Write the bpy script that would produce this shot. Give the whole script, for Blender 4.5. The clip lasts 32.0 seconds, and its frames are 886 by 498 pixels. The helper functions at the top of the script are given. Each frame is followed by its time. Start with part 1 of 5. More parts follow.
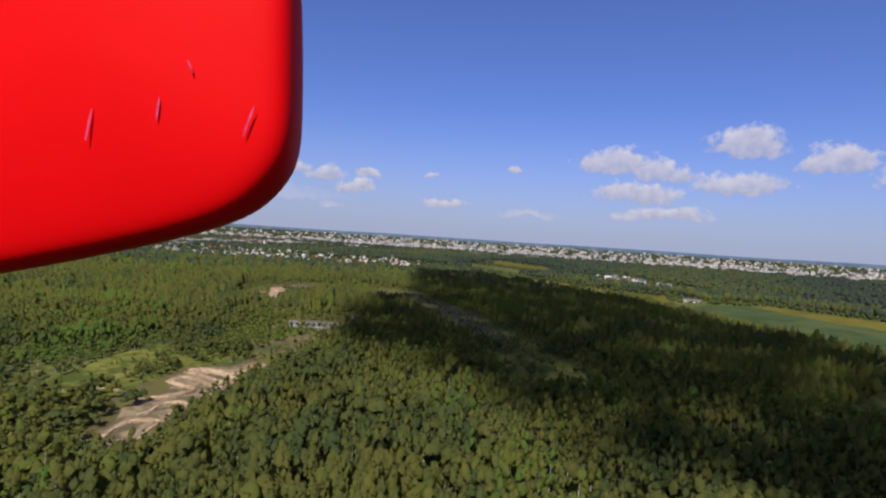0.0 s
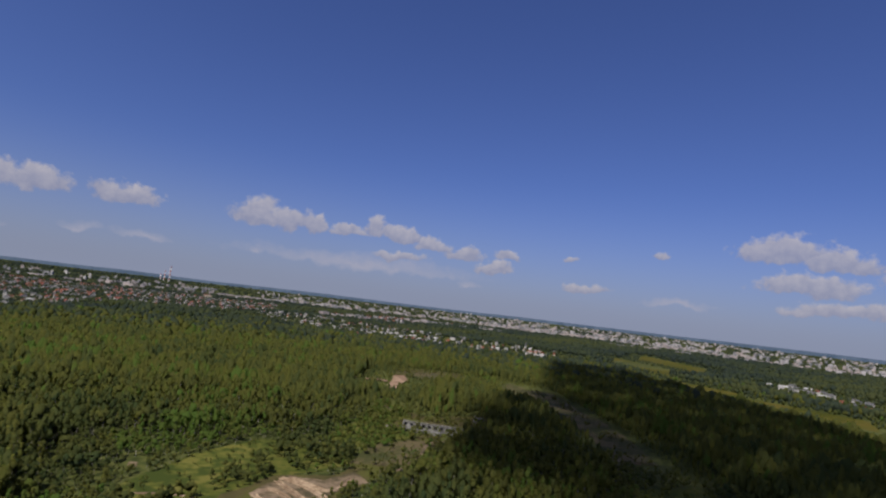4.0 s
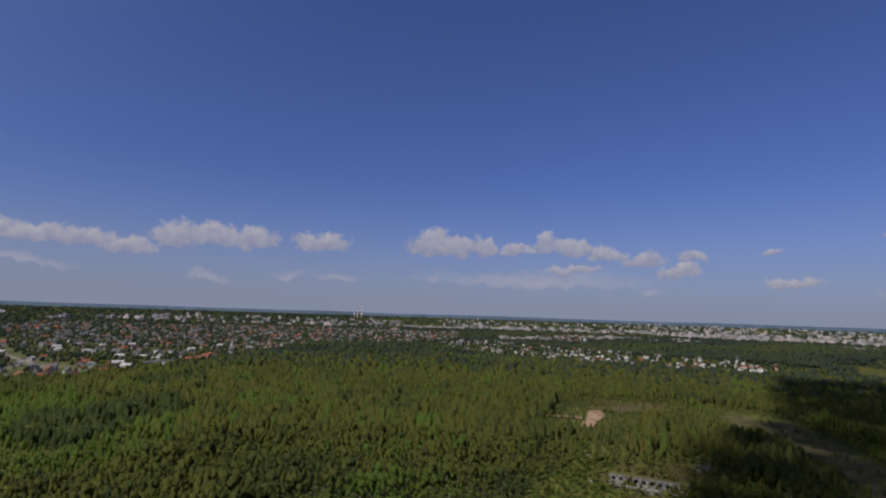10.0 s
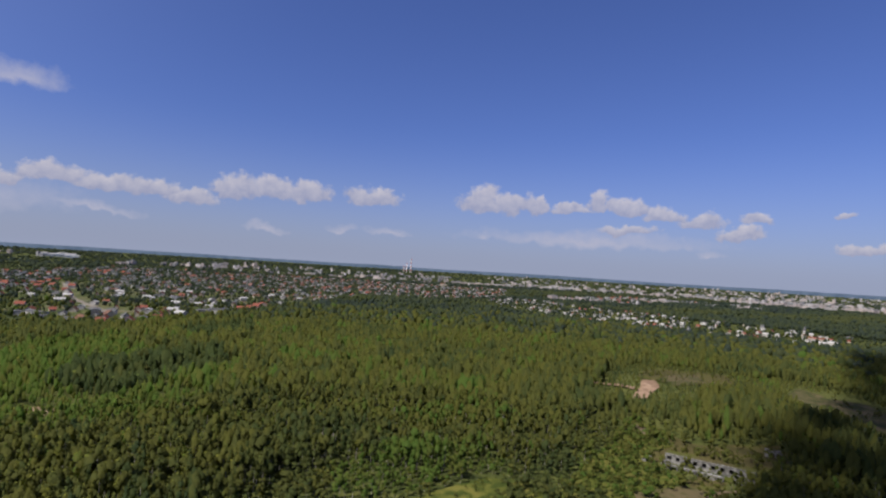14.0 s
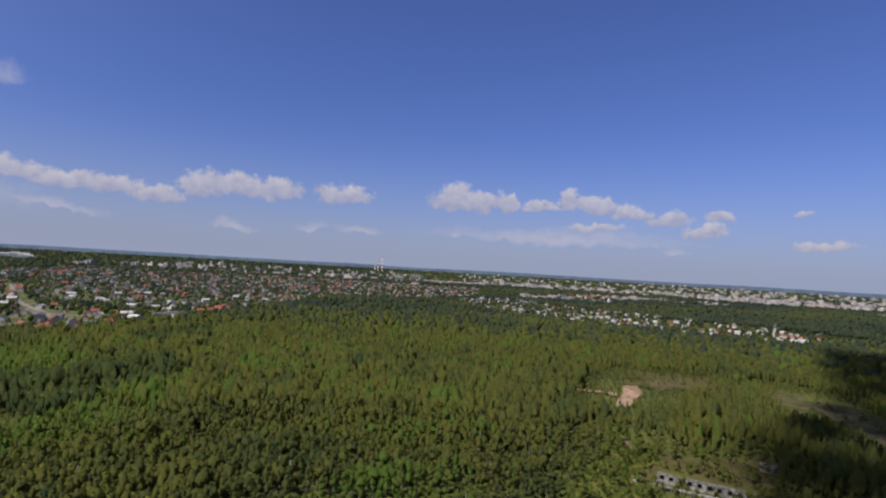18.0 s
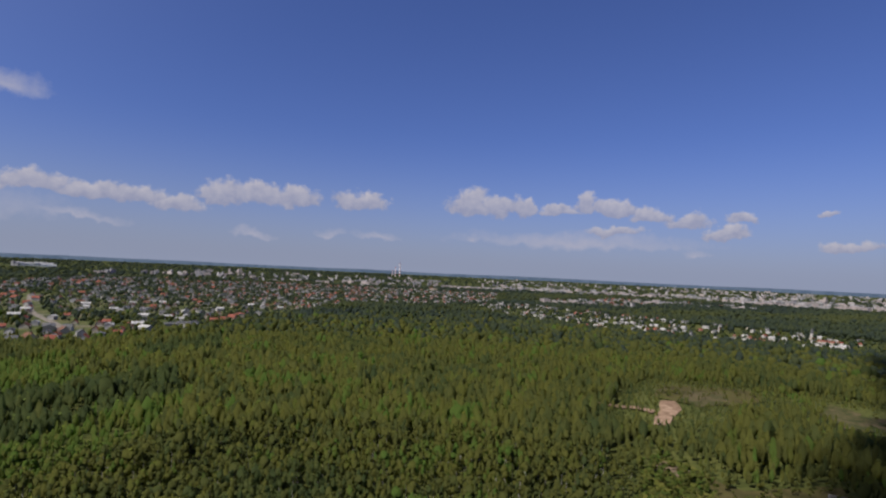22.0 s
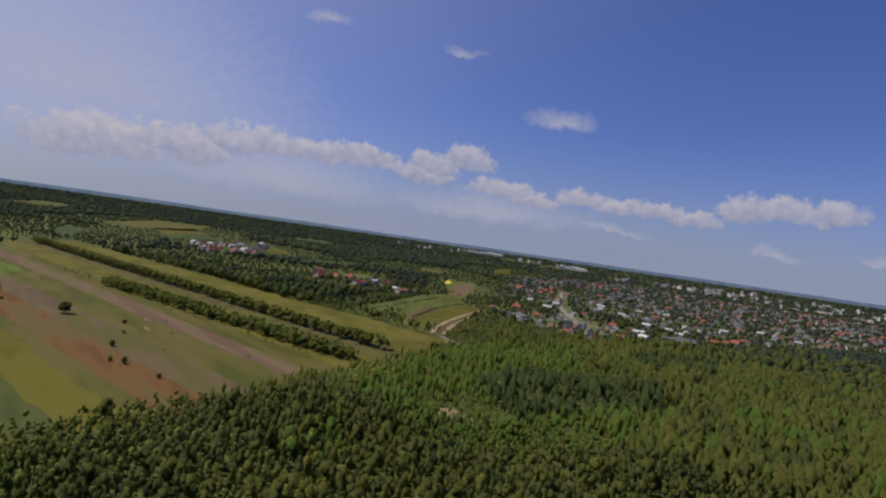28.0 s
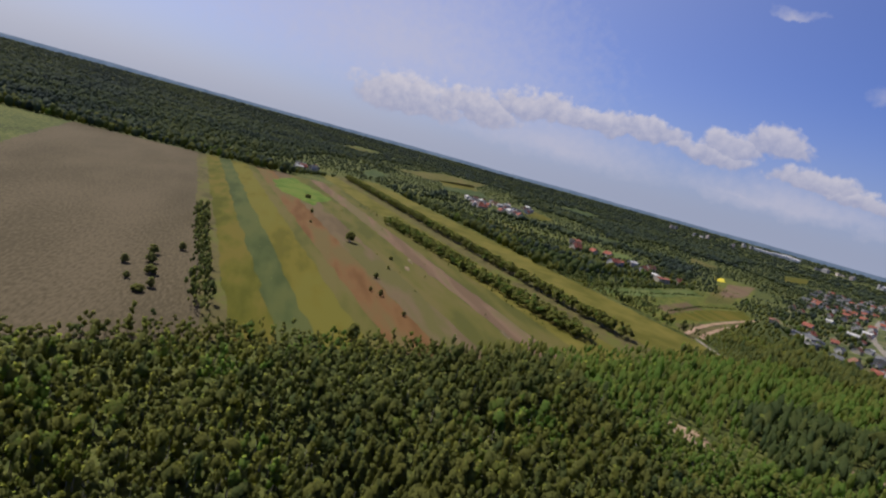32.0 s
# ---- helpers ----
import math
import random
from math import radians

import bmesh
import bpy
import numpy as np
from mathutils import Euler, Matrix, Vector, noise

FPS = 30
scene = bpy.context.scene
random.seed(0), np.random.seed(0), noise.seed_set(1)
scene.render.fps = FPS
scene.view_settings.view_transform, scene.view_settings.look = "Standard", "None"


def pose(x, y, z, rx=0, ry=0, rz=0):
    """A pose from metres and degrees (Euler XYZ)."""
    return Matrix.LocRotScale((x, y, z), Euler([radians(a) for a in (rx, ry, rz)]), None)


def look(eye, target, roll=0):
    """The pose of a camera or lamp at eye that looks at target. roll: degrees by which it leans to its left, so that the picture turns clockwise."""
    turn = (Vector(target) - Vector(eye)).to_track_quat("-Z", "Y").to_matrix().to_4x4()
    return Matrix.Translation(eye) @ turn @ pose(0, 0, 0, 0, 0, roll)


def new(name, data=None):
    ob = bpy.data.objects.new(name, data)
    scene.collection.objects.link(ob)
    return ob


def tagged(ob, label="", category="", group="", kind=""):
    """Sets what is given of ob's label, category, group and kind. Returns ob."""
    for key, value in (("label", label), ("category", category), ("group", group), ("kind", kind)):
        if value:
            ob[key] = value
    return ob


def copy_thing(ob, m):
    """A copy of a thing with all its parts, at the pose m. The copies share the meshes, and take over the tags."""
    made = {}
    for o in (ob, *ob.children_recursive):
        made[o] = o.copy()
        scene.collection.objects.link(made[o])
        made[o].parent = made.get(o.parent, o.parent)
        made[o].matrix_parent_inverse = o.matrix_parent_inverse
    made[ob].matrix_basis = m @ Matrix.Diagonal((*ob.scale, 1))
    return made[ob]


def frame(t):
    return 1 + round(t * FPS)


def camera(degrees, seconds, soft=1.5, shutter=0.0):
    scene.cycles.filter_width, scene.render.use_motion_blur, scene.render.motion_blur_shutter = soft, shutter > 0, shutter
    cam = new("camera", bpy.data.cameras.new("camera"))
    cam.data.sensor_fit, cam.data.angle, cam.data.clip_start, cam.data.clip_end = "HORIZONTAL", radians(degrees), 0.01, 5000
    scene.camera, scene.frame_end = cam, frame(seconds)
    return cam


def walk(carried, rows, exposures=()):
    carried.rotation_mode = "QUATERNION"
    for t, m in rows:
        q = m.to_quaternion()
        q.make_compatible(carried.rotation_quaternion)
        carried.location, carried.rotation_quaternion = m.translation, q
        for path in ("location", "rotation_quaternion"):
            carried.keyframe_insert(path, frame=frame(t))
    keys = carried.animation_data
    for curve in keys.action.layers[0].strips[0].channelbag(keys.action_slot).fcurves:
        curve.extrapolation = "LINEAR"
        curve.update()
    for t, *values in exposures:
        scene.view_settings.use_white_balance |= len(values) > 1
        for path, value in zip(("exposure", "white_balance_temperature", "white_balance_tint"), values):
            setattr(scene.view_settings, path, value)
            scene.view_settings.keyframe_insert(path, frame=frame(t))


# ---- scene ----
ROWS = [
    (0.0, -39.2, -78.9, 63.1, 41.44, -1.10, -3.73),
    (0.5, -34.9, -75.4, 63.9, 34.84, -0.14, -3.85),
    (1.0, -30.8, -71.8, 64.7, 32.65, 0.45, -7.31),
    (1.5, -27.2, -68.0, 65.6, 31.41, 1.28, -10.13),
    (2.0, -23.9, -64.0, 66.5, 30.21, 2.74, -13.57),
    (2.5, -21.1, -60.1, 67.4, 28.39, 5.92, -13.26),
    (3.0, -18.5, -56.3, 68.4, 26.75, 4.43, -7.90),
    (3.5, -16.2, -52.8, 69.3, 26.67, 4.80, -6.81),
    (5.5, -10.6, -43.1, 74.0, 24.21, 10.59, -7.48),
    (6.0, -10.1, -40.3, 74.6, 23.68, 10.24, -5.34),
    (6.5, -9.7, -37.3, 75.4, 23.47, 10.56, -5.06),
    (7.0, -9.2, -34.3, 76.1, 22.86, 10.15, -4.10),
    (7.5, -8.8, -31.2, 76.8, 20.64, 9.27, -3.18),
    (8.0, -8.2, -28.1, 77.3, 16.22, 4.85, -0.65),
    (8.5, -7.5, -25.0, 77.7, 13.94, 6.31, -2.35),
    (9.0, -6.6, -22.0, 78.0, 11.60, 5.38, -1.71),
    (9.5, -5.7, -19.0, 78.4, 9.87, 5.83, -1.62),
    (10.0, -4.8, -16.2, 78.8, 8.25, 6.87, -1.83),
    (10.5, -3.9, -13.4, 79.1, 8.35, 6.18, -2.46),
    (11.0, -2.9, -10.8, 79.4, 6.42, 3.47, -3.28),
    (11.5, -1.9, -8.1, 79.5, 4.64, 2.32, -2.90),
    (12.0, -1.1, -5.4, 79.7, 2.72, 0.51, -2.48),
    (12.5, -0.5, -2.7, 79.9, 2.94, 1.92, -2.76),
    (13.0, 0.0, -0.0, 80.0, 3.34, 1.69, -2.13),
    (13.5, 0.2, 2.6, 80.2, 3.61, 2.10, -2.73),
    (14.0, 0.3, 5.2, 80.5, 3.19, 2.05, -3.55),
    (14.5, 0.4, 7.9, 80.9, 2.86, 1.57, -3.91),
    (16.5, 0.8, 20.4, 82.2, 4.87, 0.44, -2.62),
    (17.0, 1.1, 23.7, 82.4, 5.28, 0.98, -2.57),
    (17.5, 1.4, 27.0, 82.7, 6.10, 1.93, -3.32),
    (18.0, 1.8, 30.3, 82.9, 6.17, 2.00, -3.31),
    (18.5, 2.2, 33.7, 83.1, 6.74, 2.49, -3.46),
    (19.0, 2.6, 37.0, 83.2, 6.47, 3.08, -3.57),
    (19.5, 2.9, 40.3, 83.2, 6.88, 4.34, -3.96),
    (20.0, 3.2, 43.5, 83.3, 6.56, 2.08, -2.33),
    (20.5, 3.4, 46.9, 83.4, 7.12, 2.78, -2.37),
    (21.0, 3.6, 50.1, 83.4, 7.22, 4.48, -3.11),
    (21.5, 3.8, 53.3, 83.5, 6.62, 6.35, -3.73),
    (22.0, 4.1, 56.4, 83.7, 4.32, 2.45, -2.69),
    (22.5, 4.5, 59.5, 84.0, 4.20, 2.80, -2.10),
    (23.0, 4.9, 62.6, 84.4, 3.87, 2.87, -2.44),
    (23.5, 5.3, 65.7, 84.8, 4.25, 3.31, -2.72),
    (24.0, 5.6, 68.8, 85.2, 4.09, 3.33, -5.08),
    (24.5, 5.9, 71.7, 85.6, -1.51, 3.67, -8.99),
    (25.0, 6.1, 74.3, 86.0, -9.12, 2.92, -10.39),
    (25.5, 6.4, 76.6, 86.2, -16.55, 2.56, -8.82),
    (27.5, 4.1, 82.8, 83.1, -40.31, -0.21, -3.91),
    (28.0, 3.5, 85.0, 83.4, -46.29, -0.89, -8.22),
    (28.5, 2.8, 87.2, 83.8, -53.05, -2.50, -9.29),
    (29.0, 1.8, 89.5, 84.3, -56.59, -5.04, -10.96),
    (29.5, 0.6, 91.6, 84.6, -59.41, -6.38, -12.08),
    (30.0, -1.0, 93.7, 84.9, -61.55, -6.89, -13.13),
    (30.5, -2.9, 95.5, 84.9, -64.22, -7.59, -14.55),
    (31.0, -5.0, 97.2, 84.7, -66.76, -7.85, -14.83),
    (31.5, -7.2, 98.8, 84.4, -69.52, -7.12, -14.82),
    (32.0, -9.3, 100.4, 83.8, -72.36, -9.59, -15.51),
]


def flight_pose(x, y, z, heading, pitch, lean):
    """Heading clockwise from +y, pitch upwards, lean to the right, all in degrees."""
    return pose(x, y, z, 90 + pitch, 0, -heading) @ pose(0, 0, 0, 0, 0, -lean)


cam = camera(78.5, 32.0, soft=2.3)
EXPOSURES = [(0.0, 0.62, 6200, 12), (1.0, 0.58, 6200, 12), (2.0, 0.40, 6200, 12), (3.0, 0.08, 6200, 12), (6.0, -0.01, 6200, 12), (9.0, -0.09, 6200, 12), (10.0, -0.09, 6200, 12), (11.0, -0.13, 6200, 12), (12.0, 0.23, 6200, 12), (14.0, 0.35, 6200, 12), (19.0, 0.33, 6200, 12), (23.0, 0.13, 6200, 12), (26.0, 0.15, 6200, 12), (28.0, 0.13, 6200, 12), (29.0, 0.09, 6200, 12), (30.0, 0.29, 6200, 12), (32.0, 0.41, 6200, 12)]
walk(cam, [(r[0], flight_pose(*r[1:])) for r in ROWS], EXPOSURES)

# ---- light ----
SUN_AZ, SUN_EL = radians(-125), radians(50)
SUN_DIR = Vector((math.sin(SUN_AZ) * math.cos(SUN_EL), math.cos(SUN_AZ) * math.cos(SUN_EL), math.sin(SUN_EL)))
sun = new("sun", bpy.data.lights.new("sun", "SUN"))
sun.data.energy, sun.data.angle, sun.data.color = 5.0, radians(0.55), (1.0, 0.93, 0.82)
sun.matrix_world = look(SUN_DIR * 2000, (0, 0, 0))

world = bpy.data.worlds.new("sky")
scene.world = world
world.use_nodes = True
wt = world.node_tree
wt.nodes.clear()


def wmath(op, a, b=None, c=None, clamp=False):
    n = wt.nodes.new("ShaderNodeMath")
    n.operation, n.use_clamp = op, clamp
    for i, v in enumerate((a, b, c)):
        if v is None:
            continue
        if isinstance(v, (int, float)):
            n.inputs[i].default_value = v
        else:
            wt.links.new(v, n.inputs[i])
    return n.outputs[0]


def wvec(op, a, b=None, out=0):
    n = wt.nodes.new("ShaderNodeVectorMath")
    n.operation = op
    for i, v in enumerate((a, b)):
        if v is None:
            continue
        if isinstance(v, tuple):
            n.inputs[i].default_value = v
        else:
            wt.links.new(v, n.inputs[i])
    return n.outputs[out]


def wmix(fac, a, b):
    n = wt.nodes.new("ShaderNodeMix")
    n.data_type = "RGBA"
    for i, v in ((0, fac), (6, a), (7, b)):
        if isinstance(v, (int, float, tuple)):
            n.inputs[i].default_value = v
        else:
            wt.links.new(v, n.inputs[i])
    return n.outputs[2]


# clouds: azimuth, elevation, half width, half height in degrees
CLOUDS_NORTH = [(7.0, 7.7, 2.7, 1.9), (10.3, 7.3, 2.3, 1.2), (12.6, 7.2, 1.7, 1.0), (16, 7.0, 2.6, 0.45), (19.1, 7.8, 1.7, 1.1),
                (22, 7.4, 2.4, 0.9), (25, 6.7, 2.6, 0.8), (28.3, 6.2, 2.7, 0.8), (33.5, 6.2, 1.7, 0.7), (32, 4.9, 2.3, 0.7),
                (22, 5.0, 3.0, 0.55), (-4.5, 7.3, 3.4, 1.1), (-11, 7.4, 2.6, 1.4), (-14.5, 7.3, 2.4, 1.4), (-18, 7.0, 2.9, 1.4)]
CLOUDS_WEST = [(-22, 5.4, 3.0, 0.9), (-25.5, 6.0, 3.2, 1.0), (-29, 6.0, 3.5, 0.9), (-33, 6.3, 3.5, 1.0), (-37.5, 5.8, 3.6, 0.9),
               (-45, 9.0, 3.0, 1.6), (-48.5, 8.0, 3.2, 1.3), (-41, 6.4, 4.0, 1.1), (-50, 6.9, 4.2, 1.3), (-56, 7.6, 5.0, 1.3), (-61, 7.3, 5.0, 1.3),
               (-67, 7.2, 5.4, 1.6), (-73, 5.8, 5.4, 1.8), (-80, 5.0, 6.5, 2.2)]
CLOUDS_EAST = [(39.7, 6.6, 1.0, 0.4), (41.3, 3.9, 2.3, 0.6), (48.5, 7.9, 0.9, 0.35), (58.5, 8.8, 4.2, 1.5), (63, 8.1, 3.2, 1.1),
               (70, 10.8, 3.7, 1.6), (60.5, 5.9, 4.6, 1.0), (69.5, 7.1, 4.6, 1.2), (63, 3.9, 5.0, 0.8), (77, 9.0, 3.2, 1.4), (84, 8, 4.5, 1.8)]
CLOUDS_LOW = [(-2.6, 3.4, 2.8, 0.5), (-7.5, 3.6, 2.2, 0.5), (-15, 2.9, 2.4, 0.5), (7.2, 3.7, 1.2, 0.5), (29.5, 2.9, 1.6, 0.5),
              (-36, 13.9, 4.2, 1.2), (-61, 20, 2.6, 0.7), (-47, 19.2, 2.2, 0.5), (-64, 5.0, 14.0, 3.0), (-82, 13.0, 24.0, 9.0), (-42, 4.4, 13.0, 2.0), (18, 4.0, 15.0, 1.0), (-46, 4.0, 6.0, 0.6), (-30, 3.6, 5.0, 0.5), (50, 3.2, 4.0, 0.5)]

coord = wt.nodes.new("ShaderNodeTexCoord").outputs["Generated"]
split = wt.nodes.new("ShaderNodeSeparateXYZ")
wt.links.new(coord, split.inputs[0])
az = wmath("MULTIPLY", wmath("ARCTAN2", split.outputs[0], split.outputs[1]), 57.29578)
el = wmath("MULTIPLY", wmath("ARCSINE", split.outputs[2]), 57.29578)
join = wt.nodes.new("ShaderNodeCombineXYZ")
wt.links.new(az, join.inputs[0])
wt.links.new(el, join.inputs[1])
flat = join.outputs[0]


def wnoise(vec, scale, detail, rough=0.55):
    n = wt.nodes.new("ShaderNodeTexNoise")
    n.inputs["Scale"].default_value, n.inputs["Detail"].default_value, n.inputs["Roughness"].default_value = scale, detail, rough
    wt.links.new(vec, n.inputs["Vector"])
    return n


warp = wvec("SUBTRACT", wnoise(flat, 0.42, 5).outputs["Color"], (0.5, 0.5, 0.5))
warped = wvec("ADD", flat, wvec("MULTIPLY", warp, (3.4, 2.6, 0.0)))


def cloud_field(banks):
    best, height = None, None
    for a, e, w, h in banks:
        d = wvec("MULTIPLY", wvec("SUBTRACT", warped, (a, e - h * 0.45, 0.0)), (1 / (w * 1.1), 1 / (h * 1.55), 0.0))
        d2 = wvec("MAXIMUM", d, wvec("MULTIPLY", d, (-1.0, -2.4, 1.0)))
        m = wmath("SUBTRACT", 1.0, wvec("LENGTH", d2, out=1))
        sy = wt.nodes.new("ShaderNodeSeparateXYZ")
        wt.links.new(d, sy.inputs[0])
        if best is None:
            best, height = m, sy.outputs[1]
        else:
            over = wmath("GREATER_THAN", m, best)
            mixh = wt.nodes.new("ShaderNodeMix")
            wt.links.new(over, mixh.inputs[0])
            wt.links.new(height, mixh.inputs[2])
            wt.links.new(sy.outputs[1], mixh.inputs[3])
            best, height = wmath("MAXIMUM", best, m), mixh.outputs[0]
    return best, height


fine = wnoise(flat, 1.1, 7, 0.6).outputs["Fac"]
puff, rise = cloud_field(CLOUDS_NORTH + CLOUDS_WEST + CLOUDS_EAST)
soft_edge = wmath("ADD", puff, wmath("MULTIPLY", wmath("SUBTRACT", fine, 0.5), 0.9))
cover = wmath("MULTIPLY", wmath("SUBTRACT", soft_edge, 0.08), 3.5, clamp=True)
low, low_rise = cloud_field(CLOUDS_LOW)
low_cover = wmath("MULTIPLY", wmath("SUBTRACT", wmath("ADD", low, wmath("MULTIPLY", wmath("SUBTRACT", fine, 0.5), 0.6)), 0.1), 1.2, clamp=True)

sky = wt.nodes.new("ShaderNodeTexSky")
sky.sky_type, sky.sun_disc = "NISHITA", False
sky.sun_elevation, sky.sun_rotation = SUN_EL, SUN_AZ % (2 * math.pi)
sky.altitude, sky.air_density, sky.dust_density, sky.ozone_density = 200, 1.0, 1.6, 4.0

lit = wmath("ADD", wmath("MULTIPLY", rise, 0.75), wmath("MULTIPLY", fine, 1.3), clamp=False)
lit = wmath("SUBTRACT", lit, 0.42, clamp=True)
cloud_colour = wmix(lit, (4.6, 4.6, 5.9, 1), (8.4, 7.7, 7.7, 1))
haze_colour = (4.7, 5.2, 6.7, 1)
haze = wmath("MULTIPLY", wmath("POWER", wmath("SUBTRACT", 1.0, wmath("DIVIDE", wmath("ABSOLUTE", el), 15.0), clamp=True), 2.0), 0.8)
blue = wvec("MULTIPLY", sky.outputs[0], (0.86, 0.91, 1.42))
toward = wmath("MAXIMUM", wvec("DOT_PRODUCT", coord, tuple(SUN_DIR), out=1), 0.0)
glow = wmath("MULTIPLY", wmath("POWER", toward, 2.6), 0.95, clamp=True)
col = wmix(haze, blue, haze_colour)
col = wmix(glow, col, (7.3, 7.0, 6.8, 1))
col = wmix(wmath("MULTIPLY", low_cover, 0.68), col, (6.4, 6.2, 7.2, 1))
col = wmix(wmath("MULTIPLY", cover, 0.8), col, cloud_colour)
back = wt.nodes.new("ShaderNodeBackground")
back.inputs["Strength"].default_value = 0.060
wt.links.new(col, back.inputs["Color"])
wout = wt.nodes.new("ShaderNodeOutputWorld")
wt.links.new(back.outputs[0], wout.inputs[0])


# ---- materials ----
def material(name, stops, scale=0.2, detail=5, rough=0.9, bump=0.0, coarse=0.02, metallic=0.0, stretch=(1, 1, 1), coarse_amount=0.35, spec=0.05):
    """Colour by a fine noise through the stops, tinted by a coarse noise; coordinates are in metres."""
    m = bpy.data.materials.new(name)
    m.use_nodes = True
    nt = m.node_tree
    p = nt.nodes["Principled BSDF"]
    geo = nt.nodes.new("ShaderNodeNewGeometry")
    mp = nt.nodes.new("ShaderNodeMapping")
    mp.inputs["Scale"].default_value = stretch
    nt.links.new(geo.outputs["Position"], mp.inputs[0])
    n1 = nt.nodes.new("ShaderNodeTexNoise")
    n1.inputs["Scale"].default_value, n1.inputs["Detail"].default_value = scale, detail
    n2 = nt.nodes.new("ShaderNodeTexNoise")
    n2.inputs["Scale"].default_value, n2.inputs["Detail"].default_value = coarse, 3
    nt.links.new(mp.outputs[0], n1.inputs["Vector"])
    nt.links.new(mp.outputs[0], n2.inputs["Vector"])
    add = nt.nodes.new("ShaderNodeMath")
    add.operation = "MULTIPLY_ADD"
    nt.links.new(n2.outputs["Fac"], add.inputs[0])
    add.inputs[1].default_value = coarse_amount * 2
    sub = nt.nodes.new("ShaderNodeMath")
    sub.operation = "SUBTRACT"
    nt.links.new(n1.outputs["Fac"], sub.inputs[0])
    sub.inputs[1].default_value = coarse_amount
    nt.links.new(sub.outputs[0], add.inputs[2])
    ramp = nt.nodes.new("ShaderNodeValToRGB")
    nt.links.new(add.outputs[0], ramp.inputs[0])
    e = ramp.color_ramp.elements
    lo, hi = 0.36, 0.64
    e[0].position, e[0].color = lo, (*stops[0], 1)
    e[1].position, e[1].color = hi, (*stops[-1], 1)
    for i, s in enumerate(stops[1:-1]):
        x = e.new(lo + (hi - lo) * (i + 1) / (len(stops) - 1))
        x.color = (*s, 1)
    nt.links.new(ramp.outputs[0], p.inputs["Base Color"])
    p.inputs["Roughness"].default_value, p.inputs["Metallic"].default_value = rough, metallic
    p.inputs["Specular IOR Level"].default_value = spec
    if bump:
        b = nt.nodes.new("ShaderNodeBump")
        b.inputs["Strength"].default_value, b.inputs["Distance"].default_value = 0.8, bump
        nt.links.new(n1.outputs["Fac"], b.inputs["Height"])
        nt.links.new(b.outputs[0], p.inputs["Normal"])
    return m


def leaf_material(name, stops, through_light=0.54):
    """Foliage: colour from the tree's own tint, varied clump by clump and by a fine leafy mottle, with leafy relief."""
    m = bpy.data.materials.new(name)
    m.use_nodes = True
    nt = m.node_tree
    p = nt.nodes["Principled BSDF"]
    at = nt.nodes.new("ShaderNodeAttribute")
    at.attribute_name = "tint"
    geo = nt.nodes.new("ShaderNodeNewGeometry")
    leafy = nt.nodes.new("ShaderNodeTexNoise")
    leafy.inputs["Scale"].default_value, leafy.inputs["Detail"].default_value = 1.7, 4
    nt.links.new(geo.outputs["Position"], leafy.inputs["Vector"])
    mottle = nt.nodes.new("ShaderNodeMath")
    mottle.operation = "MULTIPLY_ADD"
    nt.links.new(leafy.outputs["Fac"], mottle.inputs[0])
    mottle.inputs[1].default_value = 0.5
    nt.links.new(at.outputs["Fac"], mottle.inputs[2])
    mix = nt.nodes.new("ShaderNodeMath")
    mix.operation = "MULTIPLY_ADD"
    nt.links.new(geo.outputs["Random Per Island"], mix.inputs[0])
    mix.inputs[1].default_value = 0.10
    nt.links.new(mottle.outputs[0], mix.inputs[2])
    low = nt.nodes.new("ShaderNodeMath")
    low.operation = "SUBTRACT"
    nt.links.new(mix.outputs[0], low.inputs[0])
    low.inputs[1].default_value = 0.25
    ramp = nt.nodes.new("ShaderNodeValToRGB")
    nt.links.new(low.outputs[0], ramp.inputs[0])
    e = ramp.color_ramp.elements
    e[0].position, e[0].color = 0.0, (*stops[0], 1)
    e[1].position, e[1].color = 1.0, (*stops[-1], 1)
    for i, s in enumerate(stops[1:-1]):
        x = e.new((i + 1) / (len(stops) - 1))
        x.color = (*s, 1)
    nt.links.new(ramp.outputs[0], p.inputs["Base Color"])
    p.inputs["Roughness"].default_value, p.inputs["Specular IOR Level"].default_value = 0.75, 0.05
    relief = nt.nodes.new("ShaderNodeBump")
    relief.inputs["Strength"].default_value, relief.inputs["Distance"].default_value = 0.8, 0.5
    nt.links.new(leafy.outputs["Fac"], relief.inputs["Height"])
    nt.links.new(relief.outputs[0], p.inputs["Normal"])
    tr = nt.nodes.new("ShaderNodeBsdfTranslucent")
    bright = nt.nodes.new("ShaderNodeVectorMath")
    bright.operation = "MULTIPLY"
    bright.inputs[1].default_value = (2.1, 2.1, 1.5)
    nt.links.new(ramp.outputs[0], bright.inputs[0])
    nt.links.new(bright.outputs[0], tr.inputs["Color"])
    sh = nt.nodes.new("ShaderNodeMixShader")
    sh.inputs[0].default_value = through_light
    nt.links.new(p.outputs[0], sh.inputs[1])
    nt.links.new(tr.outputs[0], sh.inputs[2])
    nt.links.new(sh.outputs[0], nt.nodes["Material Output"].inputs["Surface"])
    return m


